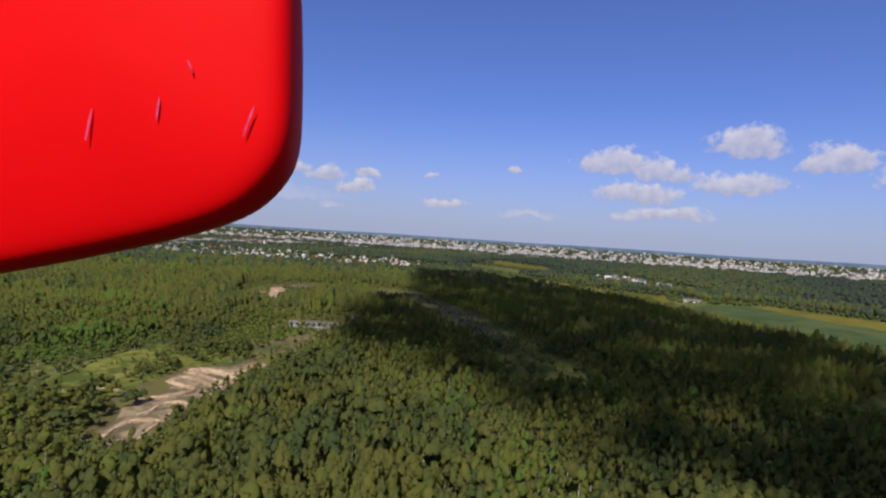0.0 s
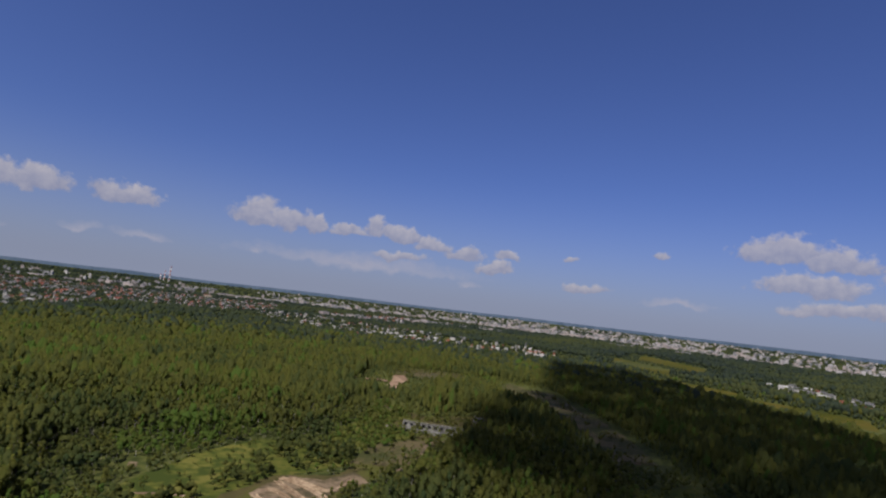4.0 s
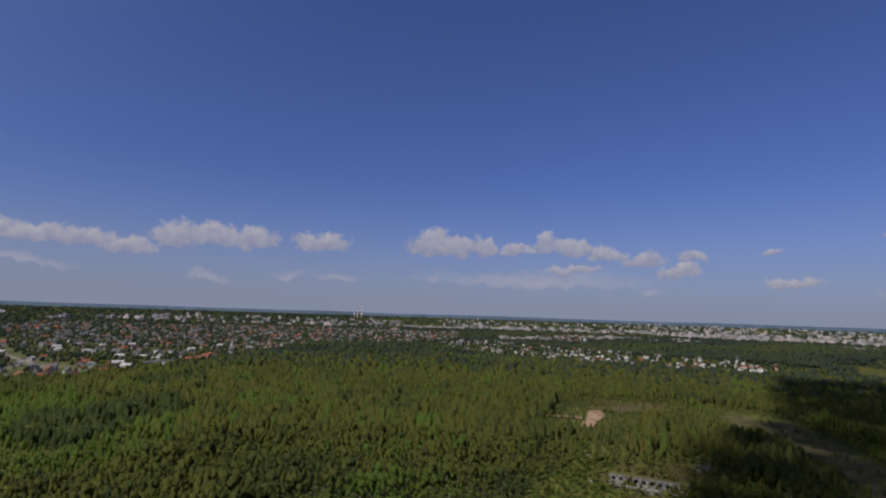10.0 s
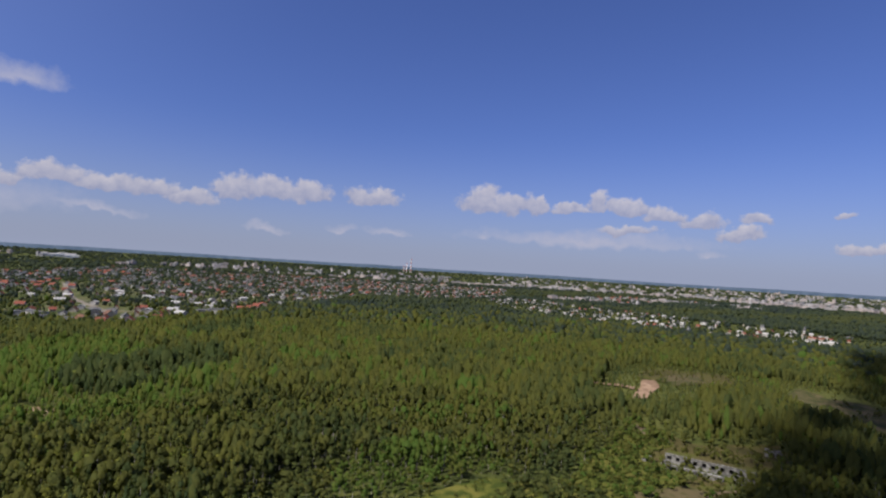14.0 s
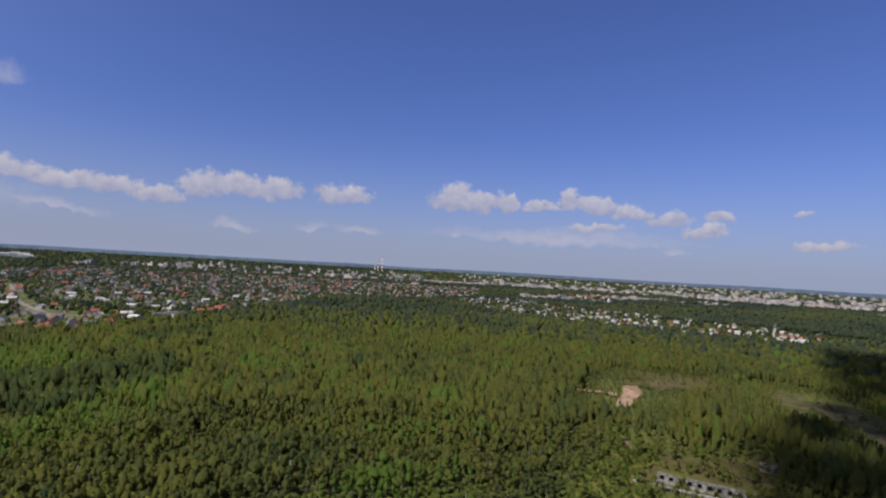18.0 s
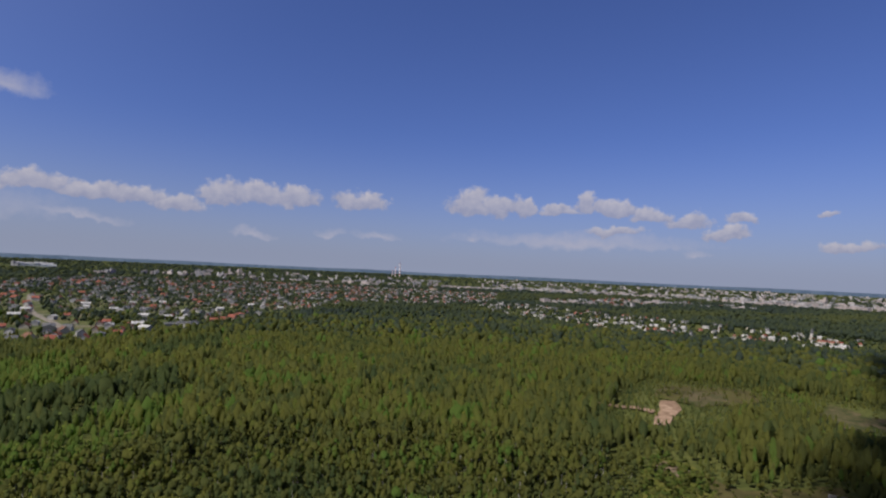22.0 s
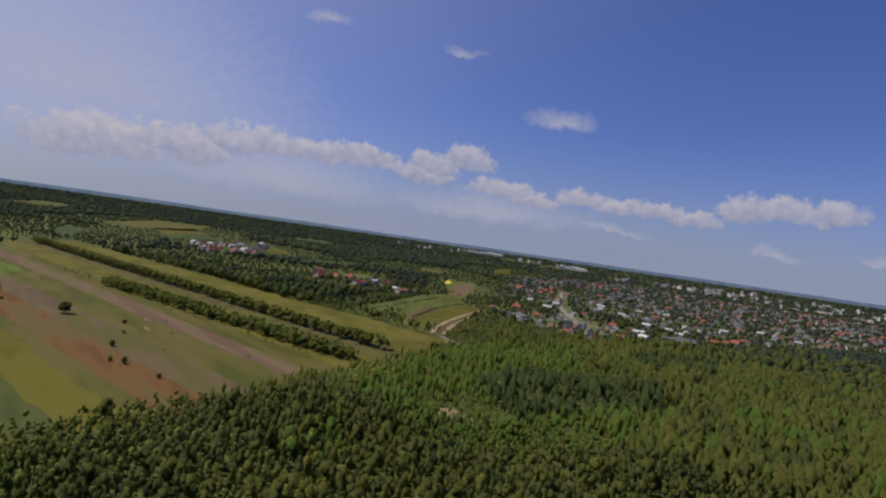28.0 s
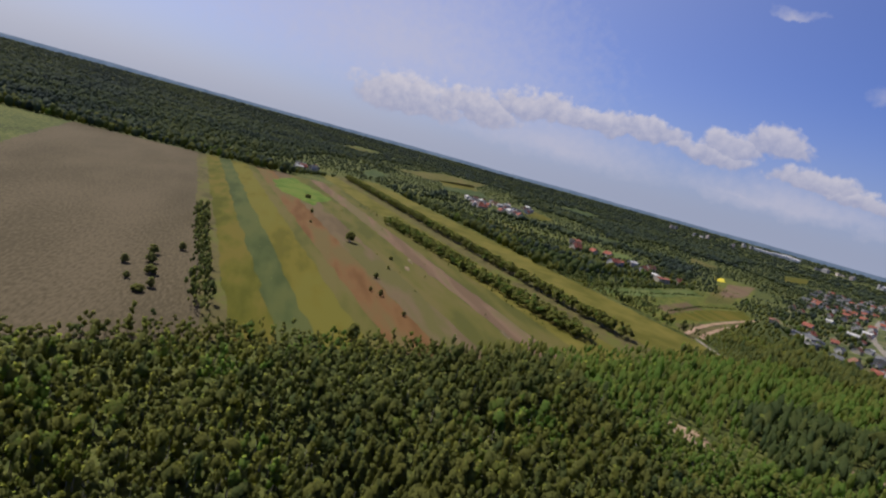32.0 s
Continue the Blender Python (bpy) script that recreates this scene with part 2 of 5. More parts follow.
M = {}
M["floor"] = material("forest_floor", [(0.03, 0.038, 0.012), (0.055, 0.065, 0.018), (0.085, 0.09, 0.026)], 0.25, 6, coarse=0.01)
M["leaf"] = leaf_material("foliage", [(0.043, 0.065, 0.030), (0.060, 0.080, 0.029), (0.089, 0.099, 0.030), (0.114, 0.116, 0.029), (0.082, 0.134, 0.028)])
# foliage for far trees: distance haze painted in as bluer base colours
M["hazed_leaf"] = leaf_material("hazed_far_foliage", [(0.040, 0.054, 0.050), (0.048, 0.065, 0.049), (0.064, 0.081, 0.044), (0.090, 0.101, 0.040)])
M["bark"] = material("bark", [(0.10, 0.085, 0.07), (0.35, 0.33, 0.30)], 1.2, 3, stretch=(1, 1, 0.2))
M["grass"] = material("meadow_grass", [(0.042, 0.056, 0.012), (0.082, 0.09, 0.018), (0.125, 0.118, 0.028)], 0.2, 7, coarse=0.05, coarse_amount=0.6)
M["rough"] = material("rough_grass", [(0.042, 0.056, 0.012), (0.072, 0.082, 0.016), (0.105, 0.1, 0.024)], 0.2, 6, coarse=0.06)
M["hay"] = material("strip_grass", [(0.063, 0.06, 0.01), (0.084, 0.077, 0.015), (0.106, 0.091, 0.02)], 0.05, 6, coarse=0.012)
M["drygrass"] = material("dry_grass", [(0.052, 0.048, 0.018), (0.078, 0.065, 0.026), (0.074, 0.077, 0.019)], 0.1, 6, coarse=0.02)
M["sand"] = material("sand", [(0.16, 0.105, 0.07), (0.23, 0.155, 0.105), (0.30, 0.215, 0.15)], 0.3, 6, bump=0.3, coarse=0.05)
M["track_sand"] = material("track_sand", [(0.17, 0.118, 0.075), (0.24, 0.172, 0.112), (0.30, 0.225, 0.15)], 0.5, 7, bump=0.3, coarse=0.1, coarse_amount=0.5)
M["trampled"] = material("trampled_sand", [(0.072, 0.060, 0.034), (0.135, 0.100, 0.062), (0.185, 0.138, 0.090)], 0.35, 7, bump=0.2, coarse=0.08, coarse_amount=0.6)
M["earth"] = material("brown_earth", [(0.045, 0.050, 0.018), (0.072, 0.066, 0.027), (0.104, 0.083, 0.043)], 0.35, 7, coarse=0.06, coarse_amount=0.6)
M["lawn"] = material("garden_lawn", [(0.04, 0.05, 0.02), (0.07, 0.085, 0.025), (0.11, 0.10, 0.05)], 0.06, 6, coarse=0.02, coarse_amount=0.6)
M["dirt"] = material("bare_soil", [(0.052, 0.042, 0.024), (0.070, 0.056, 0.033), (0.086, 0.068, 0.042)], 0.9, 8, coarse=0.02, stretch=(0.3, 1, 1))
M["f_yg"] = material("field_yellow_green", [(0.0484, 0.05016, 0.00528), (0.06688, 0.06336, 0.00792), (0.08624, 0.07128, 0.01232)], 0.1, 6, stretch=(0.3, 1, 1), coarse_amount=0.6)
M["f_bg"] = material("field_blue_green", [(0.034, 0.046, 0.0135), (0.044, 0.056, 0.017), (0.056, 0.064, 0.019)], 0.1, 6, stretch=(0.25, 1, 1), coarse_amount=0.6)
M["f_ye"] = material("field_yellow", [(0.066, 0.060, 0.008), (0.088, 0.076, 0.011), (0.090, 0.082, 0.014)], 0.09, 6, stretch=(0.25, 1, 1), coarse_amount=0.6)
M["f_or"] = material("field_rust", [(0.0836, 0.04312, 0.01584), (0.1056, 0.0572, 0.02288), (0.08888, 0.06688, 0.02552)], 0.07, 6, stretch=(0.2, 1, 1), coarse_amount=0.6)
M["f_br"] = material("field_brown", [(0.07744, 0.05632, 0.0308), (0.09592, 0.0704, 0.03872), (0.07392, 0.06688, 0.02288)], 0.06, 6, stretch=(0.25, 1, 1), coarse_amount=0.6)
M["f_gr"] = material("field_green", [(0.05544, 0.05632, 0.01408), (0.07392, 0.06864, 0.0176), (0.08536, 0.07216, 0.02376)], 0.07, 6, stretch=(0.25, 1, 1), coarse_amount=0.6)
M["f_lush"] = material("field_lush", [(0.027, 0.043, 0.014), (0.038, 0.054, 0.018), (0.05, 0.062, 0.022)], 0.05, 6, coarse_amount=0.6)
M["f_pk"] = material("field_pink_soil", [(0.0924, 0.0616, 0.03784), (0.1223, 0.08008, 0.05192), (0.09592, 0.07744, 0.03696)], 0.08, 6, stretch=(0.15, 1, 1), coarse_amount=0.6)
M["f_pale"] = material("field_pale_green", [(0.055, 0.078, 0.022), (0.072, 0.094, 0.028), (0.088, 0.104, 0.034)], 0.08, 6, coarse_amount=0.6)
M["f_lime"] = material("field_lime", [(0.05, 0.085, 0.012), (0.07, 0.105, 0.016), (0.085, 0.11, 0.02)], 0.08, 6, coarse_amount=0.6)
M["plaster"] = material("white_plaster", [(0.33, 0.315, 0.295), (0.42, 0.40, 0.375), (0.50, 0.485, 0.46)], 0.6, 4, coarse=0.1)
M["cream"] = material("cream_plaster", [(0.364, 0.322, 0.252), (0.434, 0.392, 0.315)], 0.6, 4, coarse=0.1)
M["tile_red"] = material("red_roof_tiles", [(0.143, 0.05, 0.036), (0.221, 0.077, 0.055), (0.262, 0.104, 0.076)], 1.2, 4, coarse=0.2)
M["tile_brown"] = material("brown_roof_tiles", [(0.10, 0.055, 0.04), (0.17, 0.09, 0.065)], 1.2, 4, coarse=0.2)
M["tile_grey"] = material("grey_roof_sheet", [(0.07, 0.07, 0.072), (0.13, 0.13, 0.13)], 0.9, 4, rough=0.6, coarse=0.2)
M["tile_pale"] = material("pale_roof_sheet", [(0.30, 0.29, 0.28), (0.42, 0.41, 0.40)], 0.8, 4, rough=0.7, coarse=0.2)
M["town_white"] = material("town_wall", [(0.29, 0.27, 0.27), (0.37, 0.35, 0.35), (0.44, 0.42, 0.42)], 0.2, 3, coarse=0.03)
M["concrete"] = material("weathered_concrete", [(0.10, 0.096, 0.09), (0.165, 0.158, 0.148), (0.23, 0.224, 0.212)], 0.8, 6, coarse=0.12, bump=0.05)
M["panel"] = material("pale_panel_wall", [(0.27, 0.235, 0.225), (0.36, 0.31, 0.295), (0.42, 0.37, 0.35)], 0.25, 3, coarse=0.03)
M["flat_roof"] = material("flat_roof_felt", [(0.16, 0.16, 0.17), (0.26, 0.26, 0.27)], 0.3, 4, coarse=0.05)
M["red_band"] = material("red_band_paint", [(0.36, 0.13, 0.11), (0.44, 0.18, 0.15)], 0.4, 3)
M["white_band"] = material("white_band_paint", [(0.70, 0.70, 0.69), (0.80, 0.80, 0.79)], 0.4, 3)
M["gravel"] = material("pale_gravel_road", [(0.13, 0.115, 0.095), (0.22, 0.195, 0.165)], 0.4, 4, coarse=0.05)
M["glass"] = material("dark_window_glass", [(0.02, 0.025, 0.03), (0.04, 0.045, 0.055)], 0.5, 2, rough=0.15, spec=0.5)


def cloud_material():
    """Thin mist that lets part of the sunlight through."""
    m = material("cloud_mist", [(0.75, 0.75, 0.76), (0.82, 0.82, 0.83)], 0.01, 3, rough=1.0, spec=0.0)
    nt = m.node_tree
    tr = nt.nodes.new("ShaderNodeBsdfTransparent")
    mix = nt.nodes.new("ShaderNodeMixShader")
    mix.inputs[0].default_value = 0.84
    nt.links.new(nt.nodes["Principled BSDF"].outputs[0], mix.inputs[1])
    nt.links.new(tr.outputs[0], mix.inputs[2])
    nt.links.new(mix.outputs[0], nt.nodes["Material Output"].inputs["Surface"])
    return m


M["cloud"] = cloud_material()


# ---- plan helpers ----
def rise_of_land(r):
    """The land climbs towards the wooded ridge, raised so the skyline fits the camera's view."""
    return 46.0 * np.clip((np.asarray(r, float) - 2500.0) / 2300.0, 0, 1.05) ** 1.6


ROW_RISE = [(275, 1430), (350, 1300), (430, 1180), (475, 1060), (520, 985), (570, 950), (640, 890), (690, 820), (710, 750)]
KNOLLS = [(180, 395, 8.0, 48), (240, 450, 6.0, 60)]


def land(x, y):
    """Height of the ground: flat, with two sandy knolls, a bank shaped to bring the row of houses into the camera's
    view, and the far rise.
    """
    x, y = np.asarray(x, float), np.asarray(y, float)
    z = rise_of_land(np.hypot(x, y))
    z = z + 12.0 * np.exp(-(to_line(x, y, ROW_RISE) / 100.0) ** 2)
    for kx, ky, h, w in KNOLLS:
        z = z + h * np.exp(-((x - kx) ** 2 + (y - ky) ** 2) / (w * w))
    return z


def inside(px, py, poly):
    px, py = np.asarray(px, float), np.asarray(py, float)
    res = np.zeros(px.shape, bool)
    for (x1, y1), (x2, y2) in zip(poly, poly[1:] + poly[:1]):
        cross = (y1 > py) != (y2 > py)
        res ^= cross & (px < (x2 - x1) * (py - y1) / ((y2 - y1) or 1e-9) + x1)
    return res


def to_line(px, py, line):
    """Distance from points to a polyline."""
    best = np.full(np.shape(px), 1e9)
    for (x1, y1), (x2, y2) in zip(line, line[1:]):
        dx, dy = x2 - x1, y2 - y1
        k = np.clip(((px - x1) * dx + (py - y1) * dy) / (dx * dx + dy * dy), 0, 1)
        best = np.minimum(best, np.hypot(px - x1 - k * dx, py - y1 - k * dy))
    return best


def tri_object(name, verts, tris, mat, tint=None, smooth=False, normals=None):
    me = bpy.data.meshes.new(name)
    verts, tris = np.asarray(verts, np.float32), np.asarray(tris, np.int32)
    me.vertices.add(len(verts))
    me.vertices.foreach_set("co", verts.ravel())
    me.loops.add(tris.size)
    me.loops.foreach_set("vertex_index", tris.ravel())
    me.polygons.add(len(tris))
    me.polygons.foreach_set("loop_start", np.arange(0, tris.size, 3, dtype=np.int32))
    me.polygons.foreach_set("use_smooth", np.full(len(tris), smooth))
    if tint is not None:
        me.attributes.new("tint", "FLOAT", "POINT").data.foreach_set("value", np.asarray(tint, np.float32))
    me.materials.append(mat)
    me.update(calc_edges=True)
    if normals is not None:
        me.normals_split_custom_set_from_vertices(np.asarray(normals, np.float32))
    return new(name, me)


def part(name, bm, mat, parent=None, label="", smooth=False):
    me = bpy.data.meshes.new(name)
    if smooth:
        for f in bm.faces:
            f.smooth = True
    bm.to_mesh(me)
    bm.free()
    me.materials.append(mat)
    ob = new(name, me)
    ob.parent = parent
    if label:
        tagged(ob, label)
    return ob


def bm_box(bm, x0, x1, y0, y1, z0, z1):
    v = [bm.verts.new((x, y, z)) for z in (z0, z1) for x, y in ((x0, y0), (x1, y0), (x1, y1), (x0, y1))]
    for f in ((3, 2, 1, 0), (4, 5, 6, 7), (0, 1, 5, 4), (1, 2, 6, 5), (2, 3, 7, 6), (3, 0, 4, 7)):
        bm.faces.new([v[i] for i in f])


def sheet(name, outline, mat, z, label, category, wobble=1.5, cell=None):
    """A patch of ground cover with an uneven border, laid just over the ground."""
    rng = random.Random(len(outline) * 7 + int(outline[0][0]))
    pts = []
    for (x1, y1), (x2, y2) in zip(outline, outline[1:] + outline[:1]):
        n = max(1, int(math.hypot(x2 - x1, y2 - y1) / (wobble * 4)))
        for k in range(n):
            q = k / n
            pts.append((x1 + (x2 - x1) * q + rng.uniform(-wobble, wobble), y1 + (y2 - y1) * q + rng.uniform(-wobble, wobble)))
    bm = bmesh.new()
    vs = [bm.verts.new((x, y, z + float(land(x, y)))) for x, y in pts]
    f = bm.faces.new(vs)
    if f.normal.z < 0:
        f.normal_flip()
    bmesh.ops.triangulate(bm, faces=bm.faces[:])
    if any(math.hypot(outline[0][0] - kx, outline[0][1] - ky) < 140 for kx, ky, h, w in KNOLLS):
        bmesh.ops.subdivide_edges(bm, edges=bm.edges[:], cuts=5, use_grid_fill=True)
        for v in bm.verts:
            v.co.z = z + 0.35 + float(land(v.co.x, v.co.y))
    bm.normal_update()
    for f in bm.faces:
        if f.normal.z < 0:
            f.normal_flip()
    ob = part(name, bm, mat)
    return tagged(ob, label, category, kind="structure")


def ribbon(name, line, width, mat, z, label, category, berm=0.0):
    """A track or road along a line, with raised shoulders where it has them."""
    pts = []
    for i in range(len(line) - 1):
        p0, p1, p2, p3 = (Vector(line[max(0, min(len(line) - 1, i + k))]) for k in (-1, 0, 1, 2))
        for k in range(6):
            s = k / 6
            pts.append(0.5 * ((2 * p1) + (p2 - p0) * s + (2 * p0 - 5 * p1 + 4 * p2 - p3) * s * s + (3 * p1 - p0 - 3 * p2 + p3) * s ** 3))
    pts.append(Vector(line[-1]))
    rng = random.Random(int(abs(line[0][0]) * 10 + len(line)))
    bm = bmesh.new()
    rows = []
    for i, p in enumerate(pts):
        d = (pts[min(i + 1, len(pts) - 1)] - pts[max(i - 1, 0)]).normalized()
        n = Vector((-d.y, d.x))
        w = width * rng.uniform(0.85, 1.15)
        base = z + float(land(p.x, p.y))
        prof = [(-0.62, 0), (-0.5, berm), (-0.3, 0.02), (0.3, 0.02), (0.5, berm), (0.62, 0)] if berm else [(-0.5, 0), (0, 0.03), (0.5, 0)]
        rows.append([bm.verts.new((p.x + n.x * w * a, p.y + n.y * w * a, base + h)) for a, h in prof])
    for a, b in zip(rows, rows[1:]):
        for k in range(len(a) - 1):
            bm.faces.new((a[k + 1], a[k], b[k], b[k + 1]))
    bm.normal_update()
    ob = part(name, bm, mat)
    return tagged(ob, label, category, kind="structure")


# ---- ground ----
def build_ground():
    radii = [0] + list(np.linspace(40, 900, 44)) + list(np.linspace(1000, 2500, 12)) + list(np.linspace(2650, 4870, 20))
    n = 240
    bm = bmesh.new()
    rings = [[bm.verts.new((0, 0, 0))]]
    for r in radii[1:]:
        row = []
        for k in range(n):
            a = 2 * math.pi * k / n
            x, y = r * math.sin(a), r * math.cos(a)
            far = max(0.0, min(1.0, (r - 2600) / 1200))
            hill = noise.noise((x / 900, y / 900, 3.1)) * 5 * far
            row.append(bm.verts.new((x, y, float(land(x, y)) + hill)))
        rings.append(row)
    for k in range(n):
        bm.faces.new((rings[0][0], rings[1][(k + 1) % n], rings[1][k]))
    for a, b in zip(rings[1:], rings[2:]):
        for k in range(n):
            bm.faces.new((a[k], a[(k + 1) % n], b[(k + 1) % n], b[k]))
    bm.normal_update()
    return tagged(part("ground", bm, M["floor"], smooth=True), "dark green forest floor reaching the skyline", "ground", kind="structure")


ground = build_ground()


def far_ridge():
    """A plain glowing backdrop: the last wooded rise on the skyline, its distance haze painted in as blue."""
    m = bpy.data.materials.new("painted_blue_haze")
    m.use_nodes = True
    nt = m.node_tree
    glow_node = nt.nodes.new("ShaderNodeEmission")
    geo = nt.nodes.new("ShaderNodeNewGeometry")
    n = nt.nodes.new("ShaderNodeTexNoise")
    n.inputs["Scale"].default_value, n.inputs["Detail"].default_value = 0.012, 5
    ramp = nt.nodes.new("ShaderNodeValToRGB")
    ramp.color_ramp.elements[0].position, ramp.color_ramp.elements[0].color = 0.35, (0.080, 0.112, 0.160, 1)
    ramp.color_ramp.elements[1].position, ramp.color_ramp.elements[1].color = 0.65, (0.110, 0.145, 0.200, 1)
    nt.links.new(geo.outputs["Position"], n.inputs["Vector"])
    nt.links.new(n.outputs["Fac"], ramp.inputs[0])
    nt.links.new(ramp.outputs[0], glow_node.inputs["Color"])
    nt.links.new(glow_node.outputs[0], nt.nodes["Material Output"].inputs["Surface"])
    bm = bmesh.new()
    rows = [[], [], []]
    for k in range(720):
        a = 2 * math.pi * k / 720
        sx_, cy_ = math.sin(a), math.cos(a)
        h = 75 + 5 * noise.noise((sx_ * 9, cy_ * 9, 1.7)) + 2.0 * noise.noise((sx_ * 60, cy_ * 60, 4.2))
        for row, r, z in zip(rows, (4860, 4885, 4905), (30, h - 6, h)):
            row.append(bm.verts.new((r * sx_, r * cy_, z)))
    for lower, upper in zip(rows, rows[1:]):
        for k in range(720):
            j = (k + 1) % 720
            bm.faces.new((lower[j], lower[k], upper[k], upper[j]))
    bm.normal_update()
    return tagged(part("backdrop", bm, m), "glowing backdrop of a wooded rise with painted blue haze", "backdrop", kind="structure")


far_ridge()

# ---- open land (outlines in metres) ----
EDGE_W = [(-130, -140), (-170, -40), (-185, 32), (-200, 60), (-212, 90), (-219, 125), (-222, 150), (-229, 180), (-236, 210), (-247, 245), (-263, 285), (-277, 330), (-294, 380), (-306, 414)]
FIELDS_W = EDGE_W + [(-391, 407), (-437, 381), (-543, 360), (-670, 341), (-841, 293), (-1015, 262), (-985, 215), (-930, 178), (-800, 100), (-800, -300), (-400, -300)]
PLOTS = [(-322, 412), (-345, 440), (-424, 556), (-470, 620), (-540, 650), (-640, 790), (-790, 955), (-830, 915), (-770, 840), (-693, 773), (-600, 690), (-585, 632), (-521, 515), (-448, 388), (-437, 398), (-378, 410)]
PASTURE = [(-448, 390), (-437, 402), (-470, 476), (-547, 614), (-580, 626), (-521, 515)]
PLOT_TAN = [(-428, 452), (-408, 450), (-462, 537), (-488, 538)]
PLOT_GREEN = [(-378, 416), (-404, 485), (-466, 612), (-508, 640), (-457, 535), (-406, 455)]
PLOT_WEEDY = [(-501, 573), (-539, 649), (-655, 784), (-693, 773)]
PLOT_BARE = [(-747, 847), (-788, 950), (-625, 760), (-580, 678), (-610, 700)]
PLOT_SAND = [(-330, 410), (-351, 440), (-424, 554), (-440, 560), (-398, 488), (-372, 428)]
PADDOCK = [(-800, 611), (-812, 685), (-752, 655), (-726, 590)]
FAR_FIELD = [(-1288, 470), (-1675, 560), (-1790, 710), (-1405, 640)]
PALE_FIELD = [(-1215, 625), (-1350, 750), (-1210, 740), (-1090, 640)]
MEADOW = [(-24, 150), (-12, 172), (14, 205), (34, 218), (47, 218), (44, 206), (26, 190), (10, 164), (0, 153), (-14, 146)]
SANDY = [(-12, 100), (-3, 84), (15, 108), (47, 138), (82, 170), (136, 222), (128, 232), (101, 205), (56, 166), (33, 168), (14, 150), (-3, 128)]
RUIN_YARD = [(108, 256), (118, 282), (138, 290), (150, 272), (196, 278), (190, 262), (166, 236), (152, 222), (110, 240)]
TRACK_SHADE = [(325, 396), (305, 340), (283, 285), (260, 228), (224, 168)]
SAND_PIT = [(152, 357), (160, 355), (166, 364), (177, 374), (181, 392), (172, 394), (166, 380)]
SCRUB = [(172, 400), (200, 455), (270, 450), (262, 420), (225, 395), (190, 385)]
DRY_PATCHES = [[(188, 396), (212, 428), (238, 432), (222, 397), (190, 380)], [(284, 396), (316, 428), (320, 406), (291, 364), (268, 354)]]
SCRUB_SHADE = [(148, 74), (165, 105), (188, 132), (226, 130), (212, 96), (190, 68), (166, 54)]
EAST_FIELDS = [(600, 250), (443, -10), (640, 10), (755, 35), (775, 172), (725, 192), (690, 215), (640, 255)]
EAST_STRIP = [(635, 240), (725, 295), (690, 425), (635, 425)]
GLADE = [(-192, 272), (-180, 288), (-165, 284), (-168, 272)]
GLADE_E = [(-166, 350), (-152, 352), (-150, 366), (-163, 364)]
NW_CLEARINGS = [[(-1700, 567), (-1960, 770), (-1640, 680), (-1450, 514)], [(-1324, 666), (-1331, 736), (-1206, 669), (-1207, 621)], [(-1676, 413), (-2300, 740), (-2350, 960), (-1800, 720), (-1600, 506)], [(-1342, 1650), (-1472, 1920), (-1187, 1557), (-1124, 1401)], [(-1390, 304), (-1299, 333), (-1120, 270), (-1075, 250), (-1180, 250)], [(-850, 430), (-800, 480), (-760, 470), (-820, 420)], [(-2500, 300), (-2900, 420), (-2850, 560), (-2400, 420)], [(-2000, 1150), (-2300, 1400), (-2150, 1450), (-1880, 1230)], [(-1010, 980), (-1130, 1100), (-1060, 1110), (-950, 1010)]]
MID_FIELDS = [[(985, 960), (929, 744), (783, 625), (730, 705)], [(725, 575), (735, 457), (666, 410), (650, 503)], [(1300, 1160), (1173, 842), (984, 713), (1060, 955)]]
GRASSLAND = [(60, 207), (75, 230), (90, 250), (104, 270), (116, 298), (134, 312), (143, 294), (135, 268), (120, 258), (110, 242), (116, 228), (118, 198), (106, 184), (92, 180), (74, 188), (80, 204)]
MOTO_SAND = [(-10, 102), (-1, 114), (2, 123), (8, 131), (12, 129), (20, 136), (23, 151), (33, 162), (39, 167), (51, 160), (66, 169), (67, 156), (48, 144), (45, 136), (35, 127), (23, 121), (15, 108), (8, 102), (2, 93), (-1, 86), (-5, 88), (-8, 92)]
YOUNG = [(-48, 112), (-22, 72), (18, 88), (72, 136), (122, 190), (122, 236), (62, 222), (0, 208), (-38, 168)]
GLADES = [(-24, 150), (-12, 172), (14, 205), (34, 218), (47, 218), (60, 207), (78, 204), (70, 178), (40, 168), (33, 162), (8, 131), (-12, 104), (-24, 118)]
BARE_YARD = [(66, 179), (80, 199), (92, 211), (114, 218), (120, 211), (105, 191), (91, 177)]
MAIN_STREET = [(-739, 1215), (-532, 896), (-393, 729), (-372, 680)]
LAWNS = [(-405, 636), (-330, 650), (-318, 760), (-395, 775), (-445, 705)]
THICKET = [(4, 150), (12, 170), (28, 190), (42, 202), (34, 168), (15, 151)]
SANDY_SPOT = [(-21, 176), (-12, 174), (-9, 192), (-18, 194)]
WORKS = [[(-2760, 2780), (-2480, 2960), (-2540, 3120), (-2700, 3080), (-2860, 2960)], [(-2330, 2780), (-2060, 2900), (-2180, 3110), (-2420, 3040)],
         [(-1990, 2780), (-1760, 2880), (-1800, 3190), (-2080, 3160)]]
